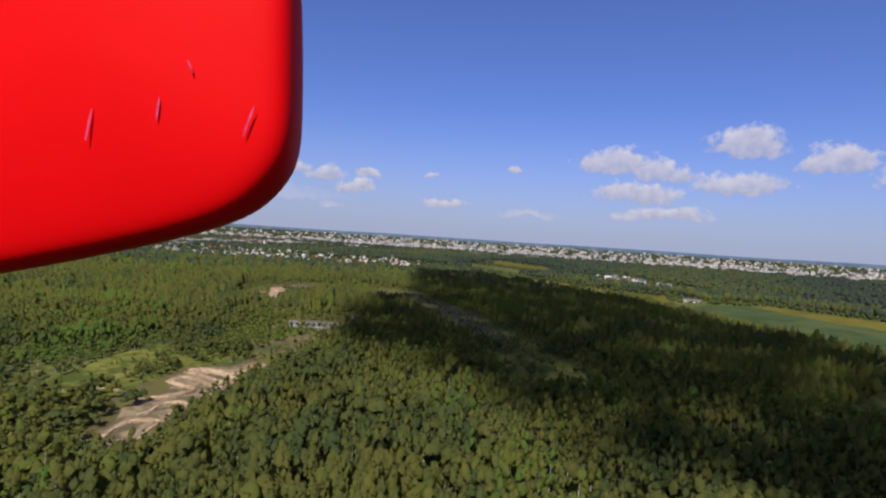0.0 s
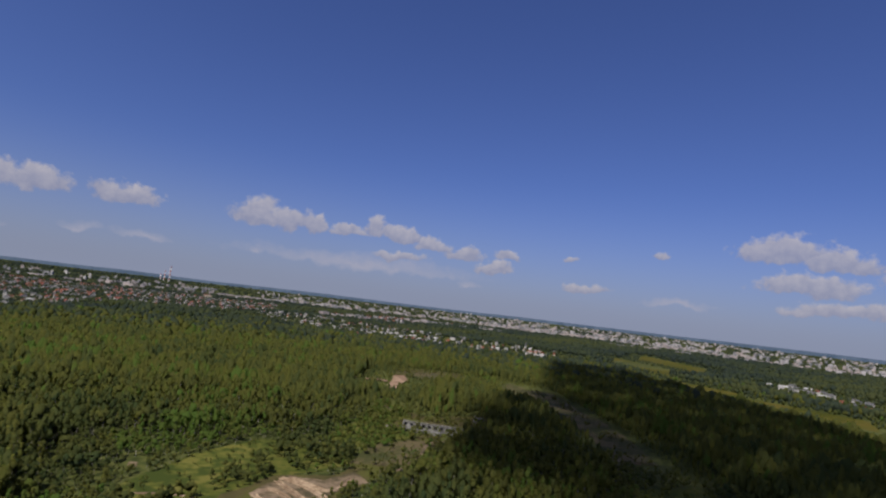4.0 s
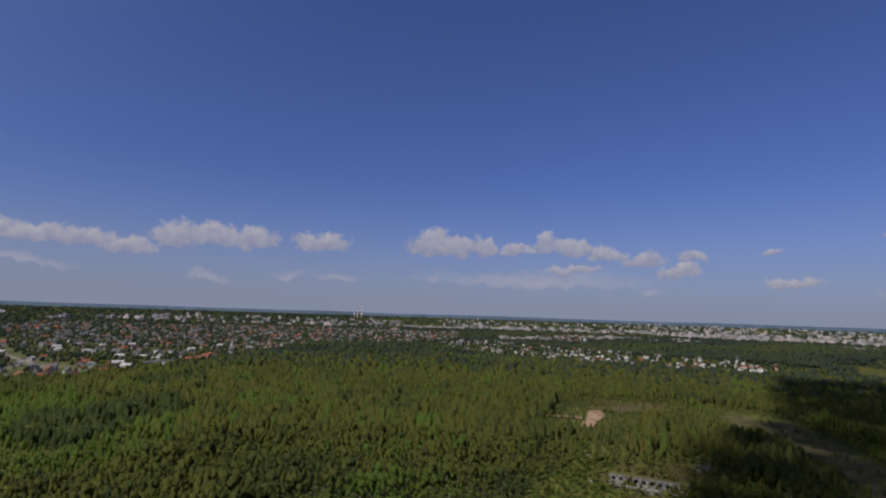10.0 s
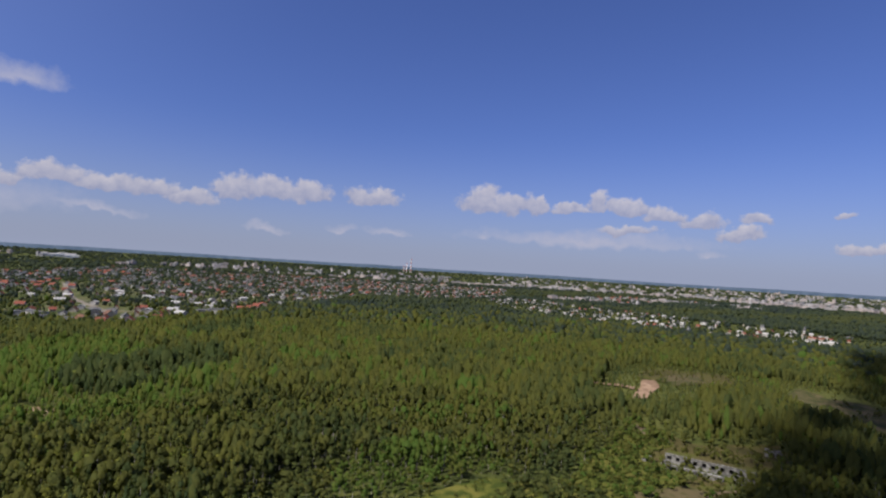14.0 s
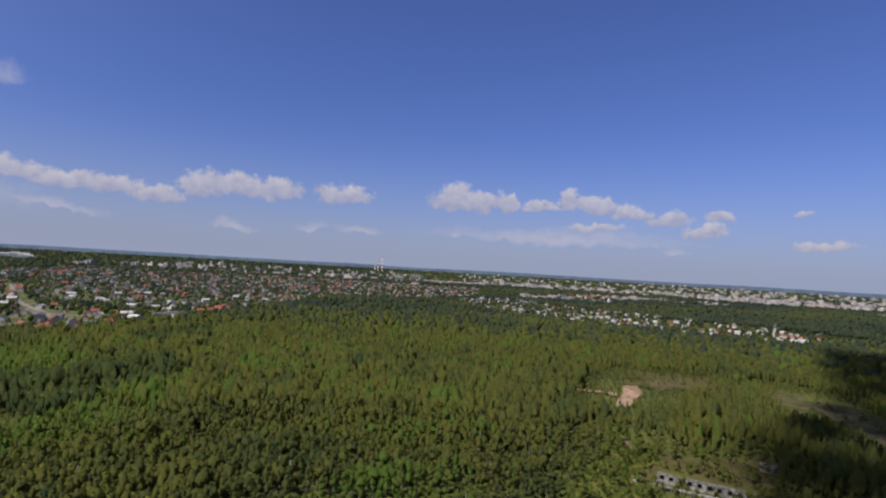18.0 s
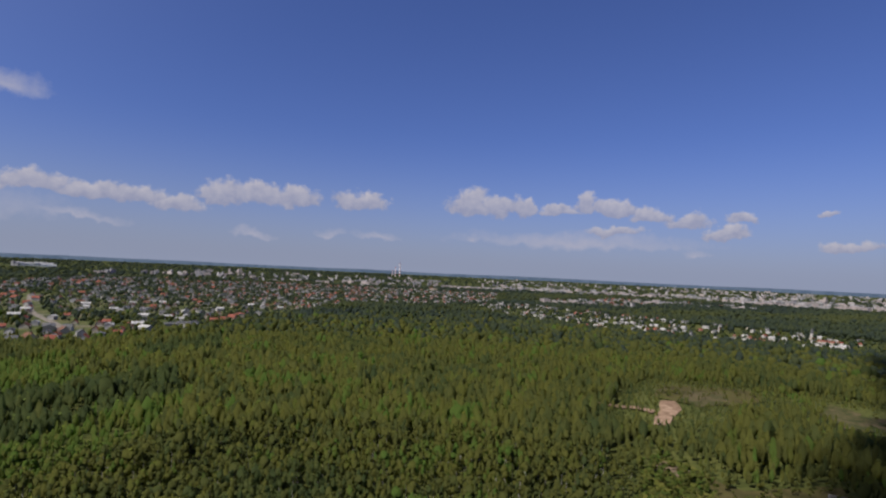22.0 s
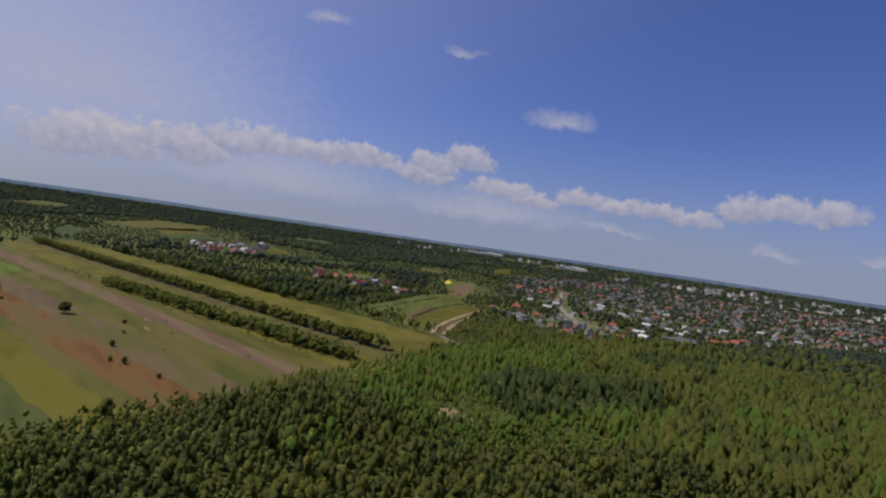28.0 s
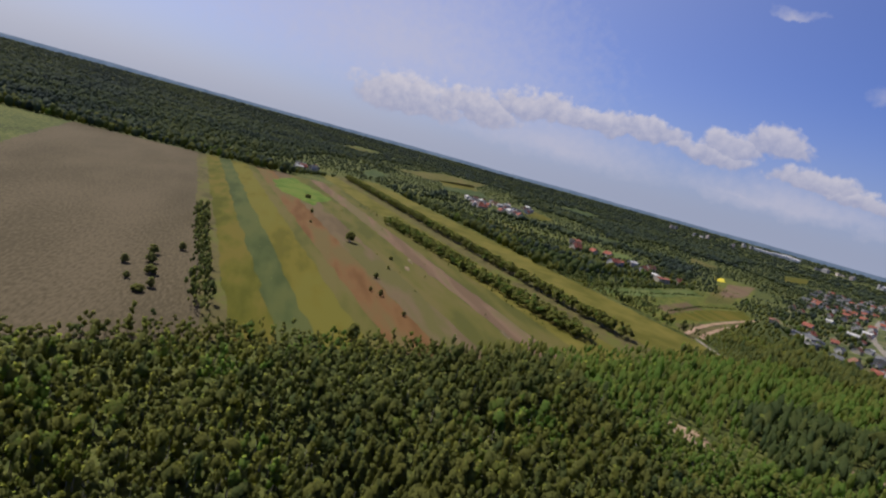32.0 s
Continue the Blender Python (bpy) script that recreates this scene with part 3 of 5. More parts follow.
OPEN = DRY_PATCHES + WORKS + [SCRUB_SHADE, SANDY_SPOT, GRASSLAND, GLADES, BARE_YARD, MOTO_SAND] + NW_CLEARINGS + MID_FIELDS + [[(-690, 800), (-800, 900), (-730, 930), (-650, 830)], [(-1020, 640), (-1060, 844), (-980, 830), (-930, 640)], FIELDS_W, PLOTS, PADDOCK, PALE_FIELD, FAR_FIELD, MEADOW, SANDY, RUIN_YARD, SAND_PIT, EAST_FIELDS, EAST_STRIP, GLADE, GLADE_E]
SUBURB = [(-440, 612), (-386, 582), (-310, 596), (-257, 783), (-226, 924), (-121, 1377), (108, 1448), (300, 1700), (420, 2400),
          (-300, 2500), (-1300, 2500), (-1100, 1500), (-820, 1100), (-640, 860), (-520, 700)]
HOUSE_ROW = [(186, 1369), (262, 1115), (332, 996), (373, 920), (462, 852), (527, 798), (597, 729), (672, 770), (650, 830), (600, 960), (520, 1060),
             (430, 1190), (360, 1330), (235, 1480)]
HAMLET_E = [(830, 350), (990, 600), (1070, 560), (910, 330)]
HAMLET_W = [(-790, 520), (-600, 525), (-575, 625), (-700, 650)]
HAMLET_NW = [(-1130, 540), (-1240, 560), (-1400, 730), (-1330, 760), (-1160, 690)]
HAMLET_END = [(-870, 100), (-990, 120), (-1010, 205), (-940, 190)]
HAMLET_FAR = [(-1010, 450), (-1215, 500), (-1290, 600), (-1210, 620), (-1060, 600)]
TOWN_EDGE = [(420, 1760), (700, 1740), (1000, 2080), (1380, 2050), (1420, 2250), (950, 2380), (600, 2020)]
SETTLED = [TOWN_EDGE, SUBURB, HOUSE_ROW, HAMLET_E, HAMLET_W, HAMLET_FAR, HAMLET_END, HAMLET_NW]
VIVID = [(-252, 241), (-280, 326), (-288, 440), (-250, 520), (-223, 450), (-170, 425), (-112, 400), (-108, 348), (-110, 290), (-136, 232), (-174, 236)]
VIVID_S = [(-20, 182), (30, 216), (48, 214), (36, 240), (5, 245), (-25, 215)]
PINES = [(-153, 93), (-186, 118), (-224, 200), (-234, 235), (-190, 232), (-160, 180), (-142, 121)]
DARK_GROVE = [(-196, 316), (-205, 376), (-176, 415), (-145, 440), (-118, 389), (-142, 338), (-152, 298)]
DARK_EDGE = [(38, 174), (48, 214), (62, 240), (78, 252), (74, 232), (58, 208), (66, 196), (56, 178)]
DARK_BELTS = [[(-165, 1030), (-73, 1110), (-64, 984), (-139, 900)], [(-222, 551), (-172, 625), (-149, 552), (-191, 496)], [(-635, 387), (-474, 375), (-462, 400), (-540, 520), (-557, 462), (-636, 447)]]
FLIGHT = [(-40, -80), (-10, -40), (0, 0), (3, 40), (6, 76), (-10, 100)]


def stripe(name, y0, y1, mat, z, label, x_west=-800):
    """One long field strip: y is its place beside the wood; the strips fan slightly westwards."""
    def row(y):
        xe = float(np.interp(y, [p[1] for p in EDGE_W], [p[0] for p in EDGE_W])) + 9
        s = 0.165 + max(0, y - 86) / 182 * 0.017 if y < 268 else 0.182 + (y - 268) / 132 * 0.038
        return [(x, y - s * (xe - 24 - x)) for x in np.linspace(xe, x_west, 60)]
    a, b = row(y0), row(y1)
    rng = random.Random(int(y0))
    bm = bmesh.new()
    va = [bm.verts.new((x, y + rng.uniform(-1.5, 1.5), z)) for x, y in a]
    vb = [bm.verts.new((x, y + rng.uniform(0.0, 2.5), z)) for x, y in b]
    for k in range(len(va) - 1):
        bm.faces.new((va[k], vb[k], vb[k + 1], va[k + 1]))
    bm.normal_update()
    for f in bm.faces:
        if f.normal.z < 0:
            f.normal_flip()
    return tagged(part(name, bm, mat), label, "field", kind="structure")


stripe("field_1", -60, 80, M["dirt"], 0.06, "bare greyish brown ploughed field")
stripe("field_2", 80, 89, M["drygrass"], 0.10, "dry grassy verge under the hedge of trees")
stripe("field_3", 89, 107, M["f_yg"], 0.06, "yellow-green weedy field strip")
stripe("field_4", 107, 121, M["f_bg"], 0.08, "blue-green young crop strip")
stripe("field_5", 121, 144, M["f_ye"], 0.06, "ochre yellow field strip")
stripe("field_6", 144, 154, M["f_gr"], 0.09, "narrow grey-green fallow strip")
stripe("field_7", 154, 178, M["f_or"], 0.06, "rust-brown weedy field strip")
stripe("field_8", 178, 200, M["f_br"], 0.08, "pale brown fallow field strip")
stripe("field_9", 200, 230, M["f_gr"], 0.06, "dull green fallow strip")
stripe("field_10", 230, 247, M["f_pk"], 0.09, "pinkish bare soil track strip")
stripe("field_11", 247, 268, M["f_gr"], 0.06, "rough grass strip with shrubs")
stripe("field_12", 268, 304, M["hay"], 0.08, "rough grass under a row of trees", -930)
stripe("field_13", 304, 340, M["drygrass"], 0.06, "dry grass between two rows of trees", -960)
stripe("field_14", 340, 412, M["hay"], 0.09, "long mown olive-yellow meadow strip", -1000)
sheet("field_end", [(-770, 112), (-640, 156), (-565, 130), (-625, 96), (-700, 88)], M["f_lime"], 0.14, "bright green young crop at the far end of the fields", "field", 3)
for px, py in ((-372, 194), (-398, 201), (-265, 228)):
    sheet("gravel_patch", [(px - 7, py + 1), (px, py + 2), (px + 8, py), (px + 4, py - 1.5), (px - 4, py - 1)], M["trampled"], 0.15, "pale gravelly patch on fallow land", "ground", 0.8)
sheet("glade_grass", GLADES, M["rough"], 0.035, "rough grass among young trees beside the meadow", "ground")
sheet("meadow", MEADOW, M["grass"], 0.06, "bright yellow-green meadow in the wood", "meadow")
sheet("sand_ground", SANDY, M["drygrass"], 0.05, "trampled brown sandy ground with dry grass", "ground")
sheet("ruin_yard", RUIN_YARD, M["drygrass"], 0.05, "dry grassy yard round the ruin", "ground")
sheet("grassland", GRASSLAND, M["rough"], 0.06, "rough yellow-green grass with bushes near the ruin", "meadow")
sheet("sand_pit", SAND_PIT, M["sand"], 0.07, "pinkish bare sand pit", "sand")
for poly in DRY_PATCHES:
    sheet("dry_patch", poly, M["earth"], 0.09, "dry brown sandy patch among low scrub", "clearing")
sheet("scrub", SCRUB, M["drygrass"], 0.05, "pale scrub clearing", "clearing")
sheet("sandy_spot", [(-17, 183), (-14.5, 182.5), (-13.5, 187), (-16, 188)], M["trampled"], 0.06, "small bare sandy spot at the meadow edge", "clearing", 0.8)
sheet("glade", GLADE, M["track_sand"], 0.05, "small sandy glade among green trees", "clearing")
sheet("glade", GLADE_E, M["trampled"], 0.05, "small sandy glade at the wood", "clearing")
sheet("field_green", [(676, 214), (716, 186), (680, 120), (632, 24), (448, -2), (490, 30), (560, 130), (618, 205)], M["f_lush"], 0.07, "green crop field", "field", 3)
sheet("field_yellow", [(738, 182), (768, 170), (748, 42), (645, 24), (692, 120)], M["f_ye"], 0.07, "yellow-green hay field", "field", 3)
sheet("field_strip", EAST_STRIP, M["f_yg"], 0.07, "narrow yellow-green field strip", "field", 3)
for k, poly in enumerate(NW_CLEARINGS):
    sheet("field_far", poly, M[("f_yg", "f_lush", "f_gr")[k % 3]], 0.12, "distant pale green field between woods", "field", 5)
for poly in MID_FIELDS:
    sheet("field_mid", poly, M["f_yg"], 0.08, "yellow-green pasture among woods", "field", 4)
sheet("pasture", PASTURE, M["f_pale"], 0.10, "light green mown pasture by the village", "field", 2)
sheet("rough_plot", PLOTS, M["rough"], 0.05, "rough weedy land between the plots", "ground", 3)
sheet("tan_plot", PLOT_TAN, M["f_br"], 0.10, "tan stubble plot", "field", 2)
sheet("green_plot", PLOT_GREEN, M["f_yg"], 0.11, "yellow-green grass plot", "field", 2)
sheet("weedy_plot", PLOT_WEEDY, M["f_gr"], 0.10, "dull green weedy plot by the village", "field", 2)
sheet("bare_plot", PLOT_BARE, M["f_pk"], 0.12, "bare pinkish plot by the village", "field", 2)
sheet("sandy_plot", PLOT_SAND, M["drygrass"], 0.09, "dry sandy plot scored by tracks", "field", 2)
sheet("paddock", PADDOCK, M["f_pale"], 0.08, "light green paddock", "field", 2)
sheet("field_far", PALE_FIELD, M["f_yg"], 0.1, "distant yellow-green pasture", "field", 5)
sheet("field_far", FAR_FIELD, M["f_lush"], 0.1, "distant green field", "field", 5)
TRACKS = [[(22, 148), (29, 152), (33, 145), (35, 134), (37, 131)], [(23, 148), (25, 141), (27, 133), (17, 129), (12, 130)], [(33, 161), (36, 150), (40, 136)],
          [(35, 164), (40, 157), (44, 148), (46, 140), (41, 134)], [(38, 164), (44, 155), (50, 148), (62, 160)], [(4, 113), (8, 115), (12, 120), (17, 121), (20, 118), (17, 112), (10, 107)],
          [(-8, 98), (-4, 104), (2, 108), (8, 104), (3, 97), (-1, 89)]]
for line in TRACKS:
    ribbon("motocross_track", line, 2.0, M["track_sand"], 0.14, "pale winding sandy motocross track with low berms", "track", berm=0.45)
ribbon("footpath", [(-18, 155), (-12, 154), (-3, 152), (4, 147), (6, 137), (9, 133), (10, 127)], 1.6, M["sand"], 0.12, "narrow sandy path from the meadow to the track", "track")
sheet("bare_sand", MOTO_SAND, M["trampled"], 0.09, "bare worn sandy ground between the tracks", "sand", 1.0)
sheet("bare_earth", BARE_YARD, M["earth"], 0.10, "bare brown earth before the ruin", "ground", 1.0)
sheet("bare_earth", [(117, 294), (130, 304), (138, 292), (130, 284)], M["trampled"], 0.10, "bare brown patch in rough grass", "ground", 1.0)
ribbon("footpath", [(84, 168), (96, 180), (108, 194), (120, 210), (134, 214)], 1.7, M["trampled"], 0.20, "sandy path along the ruin's yard", "track")
ribbon("sand_track", [(134, 409), (142, 392), (152, 384), (160, 374)], 8, M["sand"], 0.5, "pale sandy track to the sand pit", "track")
ribbon("street", MAIN_STREET, 9, M["gravel"], 0.1, "pale straight street through the suburb", "street")
ribbon("street", [(-470, 740), (-436, 752), (-369, 734), (-300, 760)], 7, M["gravel"], 0.12, "pale side street of the suburb", "street")
ribbon("field_road", [(-345, 418), (-362, 440), (-392, 482), (-428, 545), (-468, 622)], 4, M["sand"], 0.16, "sandy road between small plots", "track")
ribbon("field_road", [(-340, 430), (-350, 440), (-378, 480), (-420, 548)], 4, M["sand"], 0.17, "sandy road between small plots", "track")
ribbon("field_road", [(-304, 413), (-320, 416), (-336, 420)], 4, M["gravel"], 0.16, "pale track end at the meadow strip", "track")
sheet("field_rape", [(-752, 825), (-766, 858), (-822, 908), (-800, 866)], material("rape_blossom", [(0.45, 0.36, 0.03), (0.55, 0.45, 0.05)], 0.2), 0.14, "bright yellow flowering plot", "field", 2)
sheet("field_far", [(-1020, 640), (-1060, 844), (-980, 830), (-930, 640)], M["f_lush"], 0.1, "distant green pasture", "field", 4)
sheet("track_verge", [(x - 13, y + 5) for x, y in TRACK_SHADE] + [(x + 13, y - 5) for x, y in TRACK_SHADE[::-1]], M["earth"], 0.05, "sandy grass verge of the forest track", "ground", 3)
sheet("clearing_grass", SCRUB_SHADE, M["rough"], 0.05, "rough grass in a clearing of the wood", "clearing", 2)
ribbon("forest_track", TRACK_SHADE, 5, M["sand"], 0.1, "sandy forest track", "track")
sheet("garden_ground", [(-440, 612), (-386, 582), (-310, 596), (-257, 783), (-226, 924), (-121, 1377), (-700, 1377), (-820, 1100), (-640, 860), (-520, 700)], M["lawn"], 0.04, "green lawns and gardens between the suburban houses", "gardens", 6)
for line in ([(-640, 930), (-480, 1000), (-300, 1010)], [(-600, 1010), (-420, 1130), (-220, 1160)], [(-330, 640), (-320, 800), (-360, 960), (-300, 1200)], [(-560, 830), (-420, 850), (-270, 850)]):
    ribbon("street", line, 6, M["gravel"], 0.11, "pale side street of the suburb", "street")

# ---- trees ----
def ico():
    t = (1 + 5 ** 0.5) / 2
    v = np.array([(-1, t, 0), (1, t, 0), (-1, -t, 0), (1, -t, 0), (0, -1, t), (0, 1, t), (0, -1, -t), (0, 1, -t), (t, 0, -1), (t, 0, 1), (-t, 0, -1), (-t, 0, 1)], float)
    f = np.array([(0, 11, 5), (0, 5, 1), (0, 1, 7), (0, 7, 10), (0, 10, 11), (1, 5, 9), (5, 11, 4), (11, 10, 2), (10, 7, 6), (7, 1, 8),
                  (3, 9, 4), (3, 4, 2), (3, 2, 6), (3, 6, 8), (3, 8, 9), (4, 9, 5), (2, 4, 11), (6, 2, 10), (8, 6, 7), (9, 8, 1)])
    return v / np.linalg.norm(v[0]), f


ICO_V, ICO_F = ico()


def crown_shape(rng, width, low, top, lobes, sprays, leaf, taper):
    """A crown of uneven leafy lobes round a stem, with loose sprays of leaves along its outline.

    The lobes' normals lean outwards from the stem, so that a crown is lit as one rounded mass."""
    vs, fs, ns = [], [], []
    mid, half = (low + top) / 2, (top - low) / 2
    count = 0
    centres = []
    for k in range(lobes):
        h = -0.72 + 1.5 * (k + rng.uniform(0.1, 0.9)) / lobes
        ring = math.sqrt(max(0.0, 1 - h * h)) * (1 - taper * max(0, h)) * rng.uniform(0.45, 0.78) * (0.35 if k == lobes - 1 else 1.0)
        a = k * 2.4 + rng.uniform(-0.5, 0.5)
        c = np.array((math.cos(a) * ring * width / 2, math.sin(a) * ring * width / 2, mid + h * half))
        r = width * rng.uniform(0.24, 0.33) * (1.15 - 0.45 * taper * max(0, h + 0.3))
        tall = 1.25 + 0.9 * taper
        if lobes == 1:
            c, r = np.array((0.0, 0.0, mid + 0.05 * half)), width * rng.uniform(0.27, 0.33)
            tall = half * 0.98 / r
        centres.append((c, r))
        out = np.array((c[0] / width * 2, c[1] / width * 2, (c[2] - mid) / half + 0.3))
        n = ICO_V * 0.5 + out * 0.5 + (0, 0, 0.25) + rng.normal(0, 0.22, (12, 3))
        slim = 1 - 0.55 * taper * np.maximum(0, ICO_V[:, 2:3])
        vs.append(c + ICO_V * np.concatenate((slim, slim, np.ones((12, 1))), 1) * rng.uniform(0.6, 1.25, (12, 1)) * (r, r, r * tall))
        ns.append(n / np.linalg.norm(n, axis=1)[:, None])
        fs.append(ICO_F + count)
        count += 12
    for k in range(sprays):
        c, r = centres[k % lobes]
        way = rng.normal(0, 1, 3) + (0, 0, 0.5)
        way /= np.linalg.norm(way)
        p = c + way * (r * 0.9, r * 0.9, r * tall * 0.85)
        u = np.cross(way, rng.normal(0, 1, 3))
        u /= np.linalg.norm(u) + 1e-6
        w = way * 0.8 + np.cross(way, u) * 0.5
        s = leaf * rng.uniform(0.7, 1.3)
        vs.append(np.array([p - w * s, p + u * s * 0.8, p + w * s, p - u * s * 0.8]))
        fs.append(np.array([(0, 1, 2), (0, 2, 3)]) + count)
        soft = way * 0.6 + (p - (0, 0, mid)) / (width / 2, width / 2, half) * 0.6 + (0, 0, 0.3)
        ns.append(np.repeat([soft / np.linalg.norm(soft)], 4, 0))
        count += 4
    return np.concatenate(vs), np.concatenate(fs), np.concatenate(ns)


def trunk_shape(height, radius, sides=5):
    vs, fs = [], []
    for h, k in ((0, 1.0), (height * 0.5, 0.7), (height, 0.2)):
        for i in range(sides):
            a = 2 * math.pi * i / sides
            vs.append((math.cos(a) * radius * k, math.sin(a) * radius * k, h))
    for r in range(2):
        for i in range(sides):
            j = (i + 1) % sides
            fs += [(r * sides + i, r * sides + j, (r + 1) * sides + j), (r * sides + i, (r + 1) * sides + j, (r + 1) * sides + i)]
    return np.array(vs), np.array(fs)


def plant(name, shapes, xs, ys, scale, spread, tints, rng, mat, z=None):
    """Many trees in one mesh, each turned and sized by chance."""
    V, F, C, N = [], [], [], []
    count = 0
    kind = rng.integers(0, len(shapes), len(xs))
    z = land(xs, ys) if z is None else z
    for k, shape in enumerate(shapes):
        sv, sf = shape[:2]
        idx = np.nonzero(kind == k)[0]
        if not len(idx):
            continue
        a = rng.uniform(0, 2 * math.pi, len(idx))
        ca, sa = np.cos(a), np.sin(a)
        s, w = scale[idx], scale[idx] * spread[idx]
        x = (sv[None, :, 0] * ca[:, None] - sv[None, :, 1] * sa[:, None]) * w[:, None] + xs[idx][:, None]
        y = (sv[None, :, 0] * sa[:, None] + sv[None, :, 1] * ca[:, None]) * w[:, None] + ys[idx][:, None]
        zz = sv[None, :, 2] * s[:, None] + z[idx][:, None]
        V.append(np.stack([x, y, zz], -1).reshape(-1, 3))
        if len(shape) > 2:
            sn = shape[2]
            N.append(np.stack([sn[None, :, 0] * ca[:, None] - sn[None, :, 1] * sa[:, None], sn[None, :, 0] * sa[:, None] + sn[None, :, 1] * ca[:, None], np.repeat(sn[None, :, 2], len(idx), 0)], -1).reshape(-1, 3))
        F.append((sf[None] + (np.arange(len(idx)) * len(sv))[:, None, None] + count).reshape(-1, 3))
        C.append(np.repeat(tints[idx], len(sv)))
        count += len(idx) * len(sv)
    return tri_object(name, np.concatenate(V), np.concatenate(F), mat, np.concatenate(C), smooth=True, normals=np.concatenate(N) if N else None)


rng = np.random.default_rng(5)


def smooth_field(x, y, seed, waves=(260, 140, 80, 45)):
    """A cheap patchy field between about -1 and 1."""
    r = np.random.default_rng(seed)
    out = np.zeros(len(x))
    for wave in waves:
        for _ in range(3):
            a = r.uniform(0, 2 * math.pi)
            out += np.sin((x * math.cos(a) + y * math.sin(a)) * 2 * math.pi / wave + r.uniform(0, 6.3)) * (wave / waves[0]) ** 0.5
    return out / 3.0


def grid_points(cell, r0, r1, az0, az1):
    n = int(r1 / cell) + 1
    g = np.arange(-n, n + 1) * cell
    x, y = np.meshgrid(g, g)
    x, y = x.ravel() + rng.uniform(-0.48, 0.48, x.size) * cell, y.ravel() + rng.uniform(-0.48, 0.48, y.size) * cell
    az = np.degrees(np.arctan2(x + 15, y - 0))
    r = np.hypot(x, y)
    keep = (r < r1) & (r >= r0) & (az > az0) & (az < az1)
    return x[keep], y[keep]


def wooded(x, y):
    """True where the wood is closed; settled land keeps part of its trees."""
    ok = np.ones(len(x), bool)
    for poly in OPEN:
        ok &= ~inside(x, y, poly)
    ok &= to_line(x, y, TRACK_SHADE) > 18
    ok &= (to_line(x, y, MAIN_STREET) > 13) & ~inside(x, y, LAWNS)
    for poly in SETTLED:
        ok &= ~(inside(x, y, poly) & (rng.random(len(x)) < (0.75 if poly in (HAMLET_W, HAMLET_END, HAMLET_FAR, HAMLET_NW) else 0.42)))
    r, az = np.hypot(x, y), np.degrees(np.arctan2(x, y))
    ok &= ~((r > 2850) & (az > 2) & (az < 84) & (rng.random(len(x)) < 0.7))
    ok &= ~((r > 2700) & (az > -50) & (az <= 2) & (rng.random(len(x)) < 0.35))
    for poly in (SCRUB, SCRUB_SHADE):
        ok &= ~(inside(x, y, poly) & (rng.random(len(x)) < 0.8))
    return ok


def tint_of(x, y):
    t = 0.55 + 0.18 * smooth_field(x, y, 11) + rng.normal(0, 0.13, len(x)) + 0.14 * smooth_field(x, y, 51, (70, 42, 27, 18))
    t = t + np.where(np.hypot(x, y) > 850, 0.3 * smooth_field(x, y, 91, (900, 520, 300)), 0.0)
    t = np.where((smooth_field(x, y, 71, (90, 50, 30)) > 0.9) & (rng.random(len(x)) < 0.6), 0.36, t)
    t = np.where(inside(x, y, VIVID) | inside(x, y, VIVID_S), 0.86 + rng.normal(0, 0.06, len(x)), t)
    t = np.where(inside(x, y, PINES), 0.42 + rng.normal(0, 0.08, len(x)), t)
    for poly in DARK_BELTS:
        t = np.where(inside(x, y, poly), 0.2 + rng.normal(0, 0.06, len(x)), t)
    t = np.where(inside(x, y, DARK_EDGE), 0.26 + rng.normal(0, 0.07, len(x)), t)
    t = np.where(inside(x, y, DARK_GROVE), 0.22 + rng.normal(0, 0.07, len(x)), t)
    return np.clip(t, 0.02, 0.98)


def size_of(x, y, n):
    s = 0.80 + 0.12 * smooth_field(x, y, 23) + rng.normal(0, 0.175, n)
    s = s + 0.10 * smooth_field(x, y, 61, (60, 36, 22))
    s = np.where(inside(x, y, VIVID), s * 0.82, s)
    s = np.where(inside(x, y, DARK_GROVE), s * 1.3, s)
    s = np.where(smooth_field(x, y, 37) < -1.1, s * 0.75, s)
    s = np.where(to_line(x, y, TRACK_SHADE) < 38, s * 0.55, s)
    for poly in SETTLED:
        s = np.where(inside(x, y, poly) | (to_line(x, y, poly + poly[:1]) < 45), s * 0.6, s)
    for poly in NW_CLEARINGS + [FAR_FIELD, PALE_FIELD]:
        s = np.where(to_line(x, y, poly + poly[:1]) < 130, s * 0.5, s)
    for poly in DRY_PATCHES + [SAND_PIT, SANDY_SPOT]:
        s = np.where(to_line(x, y, poly + poly[:1]) < 28, s * 0.5, s)
    for poly in [EAST_STRIP, EAST_FIELDS, PADDOCK, PLOTS] + MID_FIELDS:
        s = np.where(to_line(x, y, poly + poly[:1]) < 40, s * 0.5, s)
    for poly in (MEADOW, SANDY, GRASSLAND, RUIN_YARD, SAND_PIT, GLADE, GLADE_E, SCRUB):
        s = np.where(to_line(x, y, poly + poly[:1]) < 13, s * 0.66, s)
    s = np.where(inside(x, y, SCRUB_SHADE) | (to_line(x, y, SCRUB_SHADE + SCRUB_SHADE[:1]) < 14), s * 0.5, s)
    s = np.where(inside(x, y, YOUNG), s * 0.6, s)
    s = np.where(to_line(x, y, EDGE_W) < 26, s * 0.62, s)
    s = np.where(to_line(x, y, SCRUB + SCRUB[:1]) < 22, s * 0.75, s)
    return np.clip(s, 0.3, 1.4)


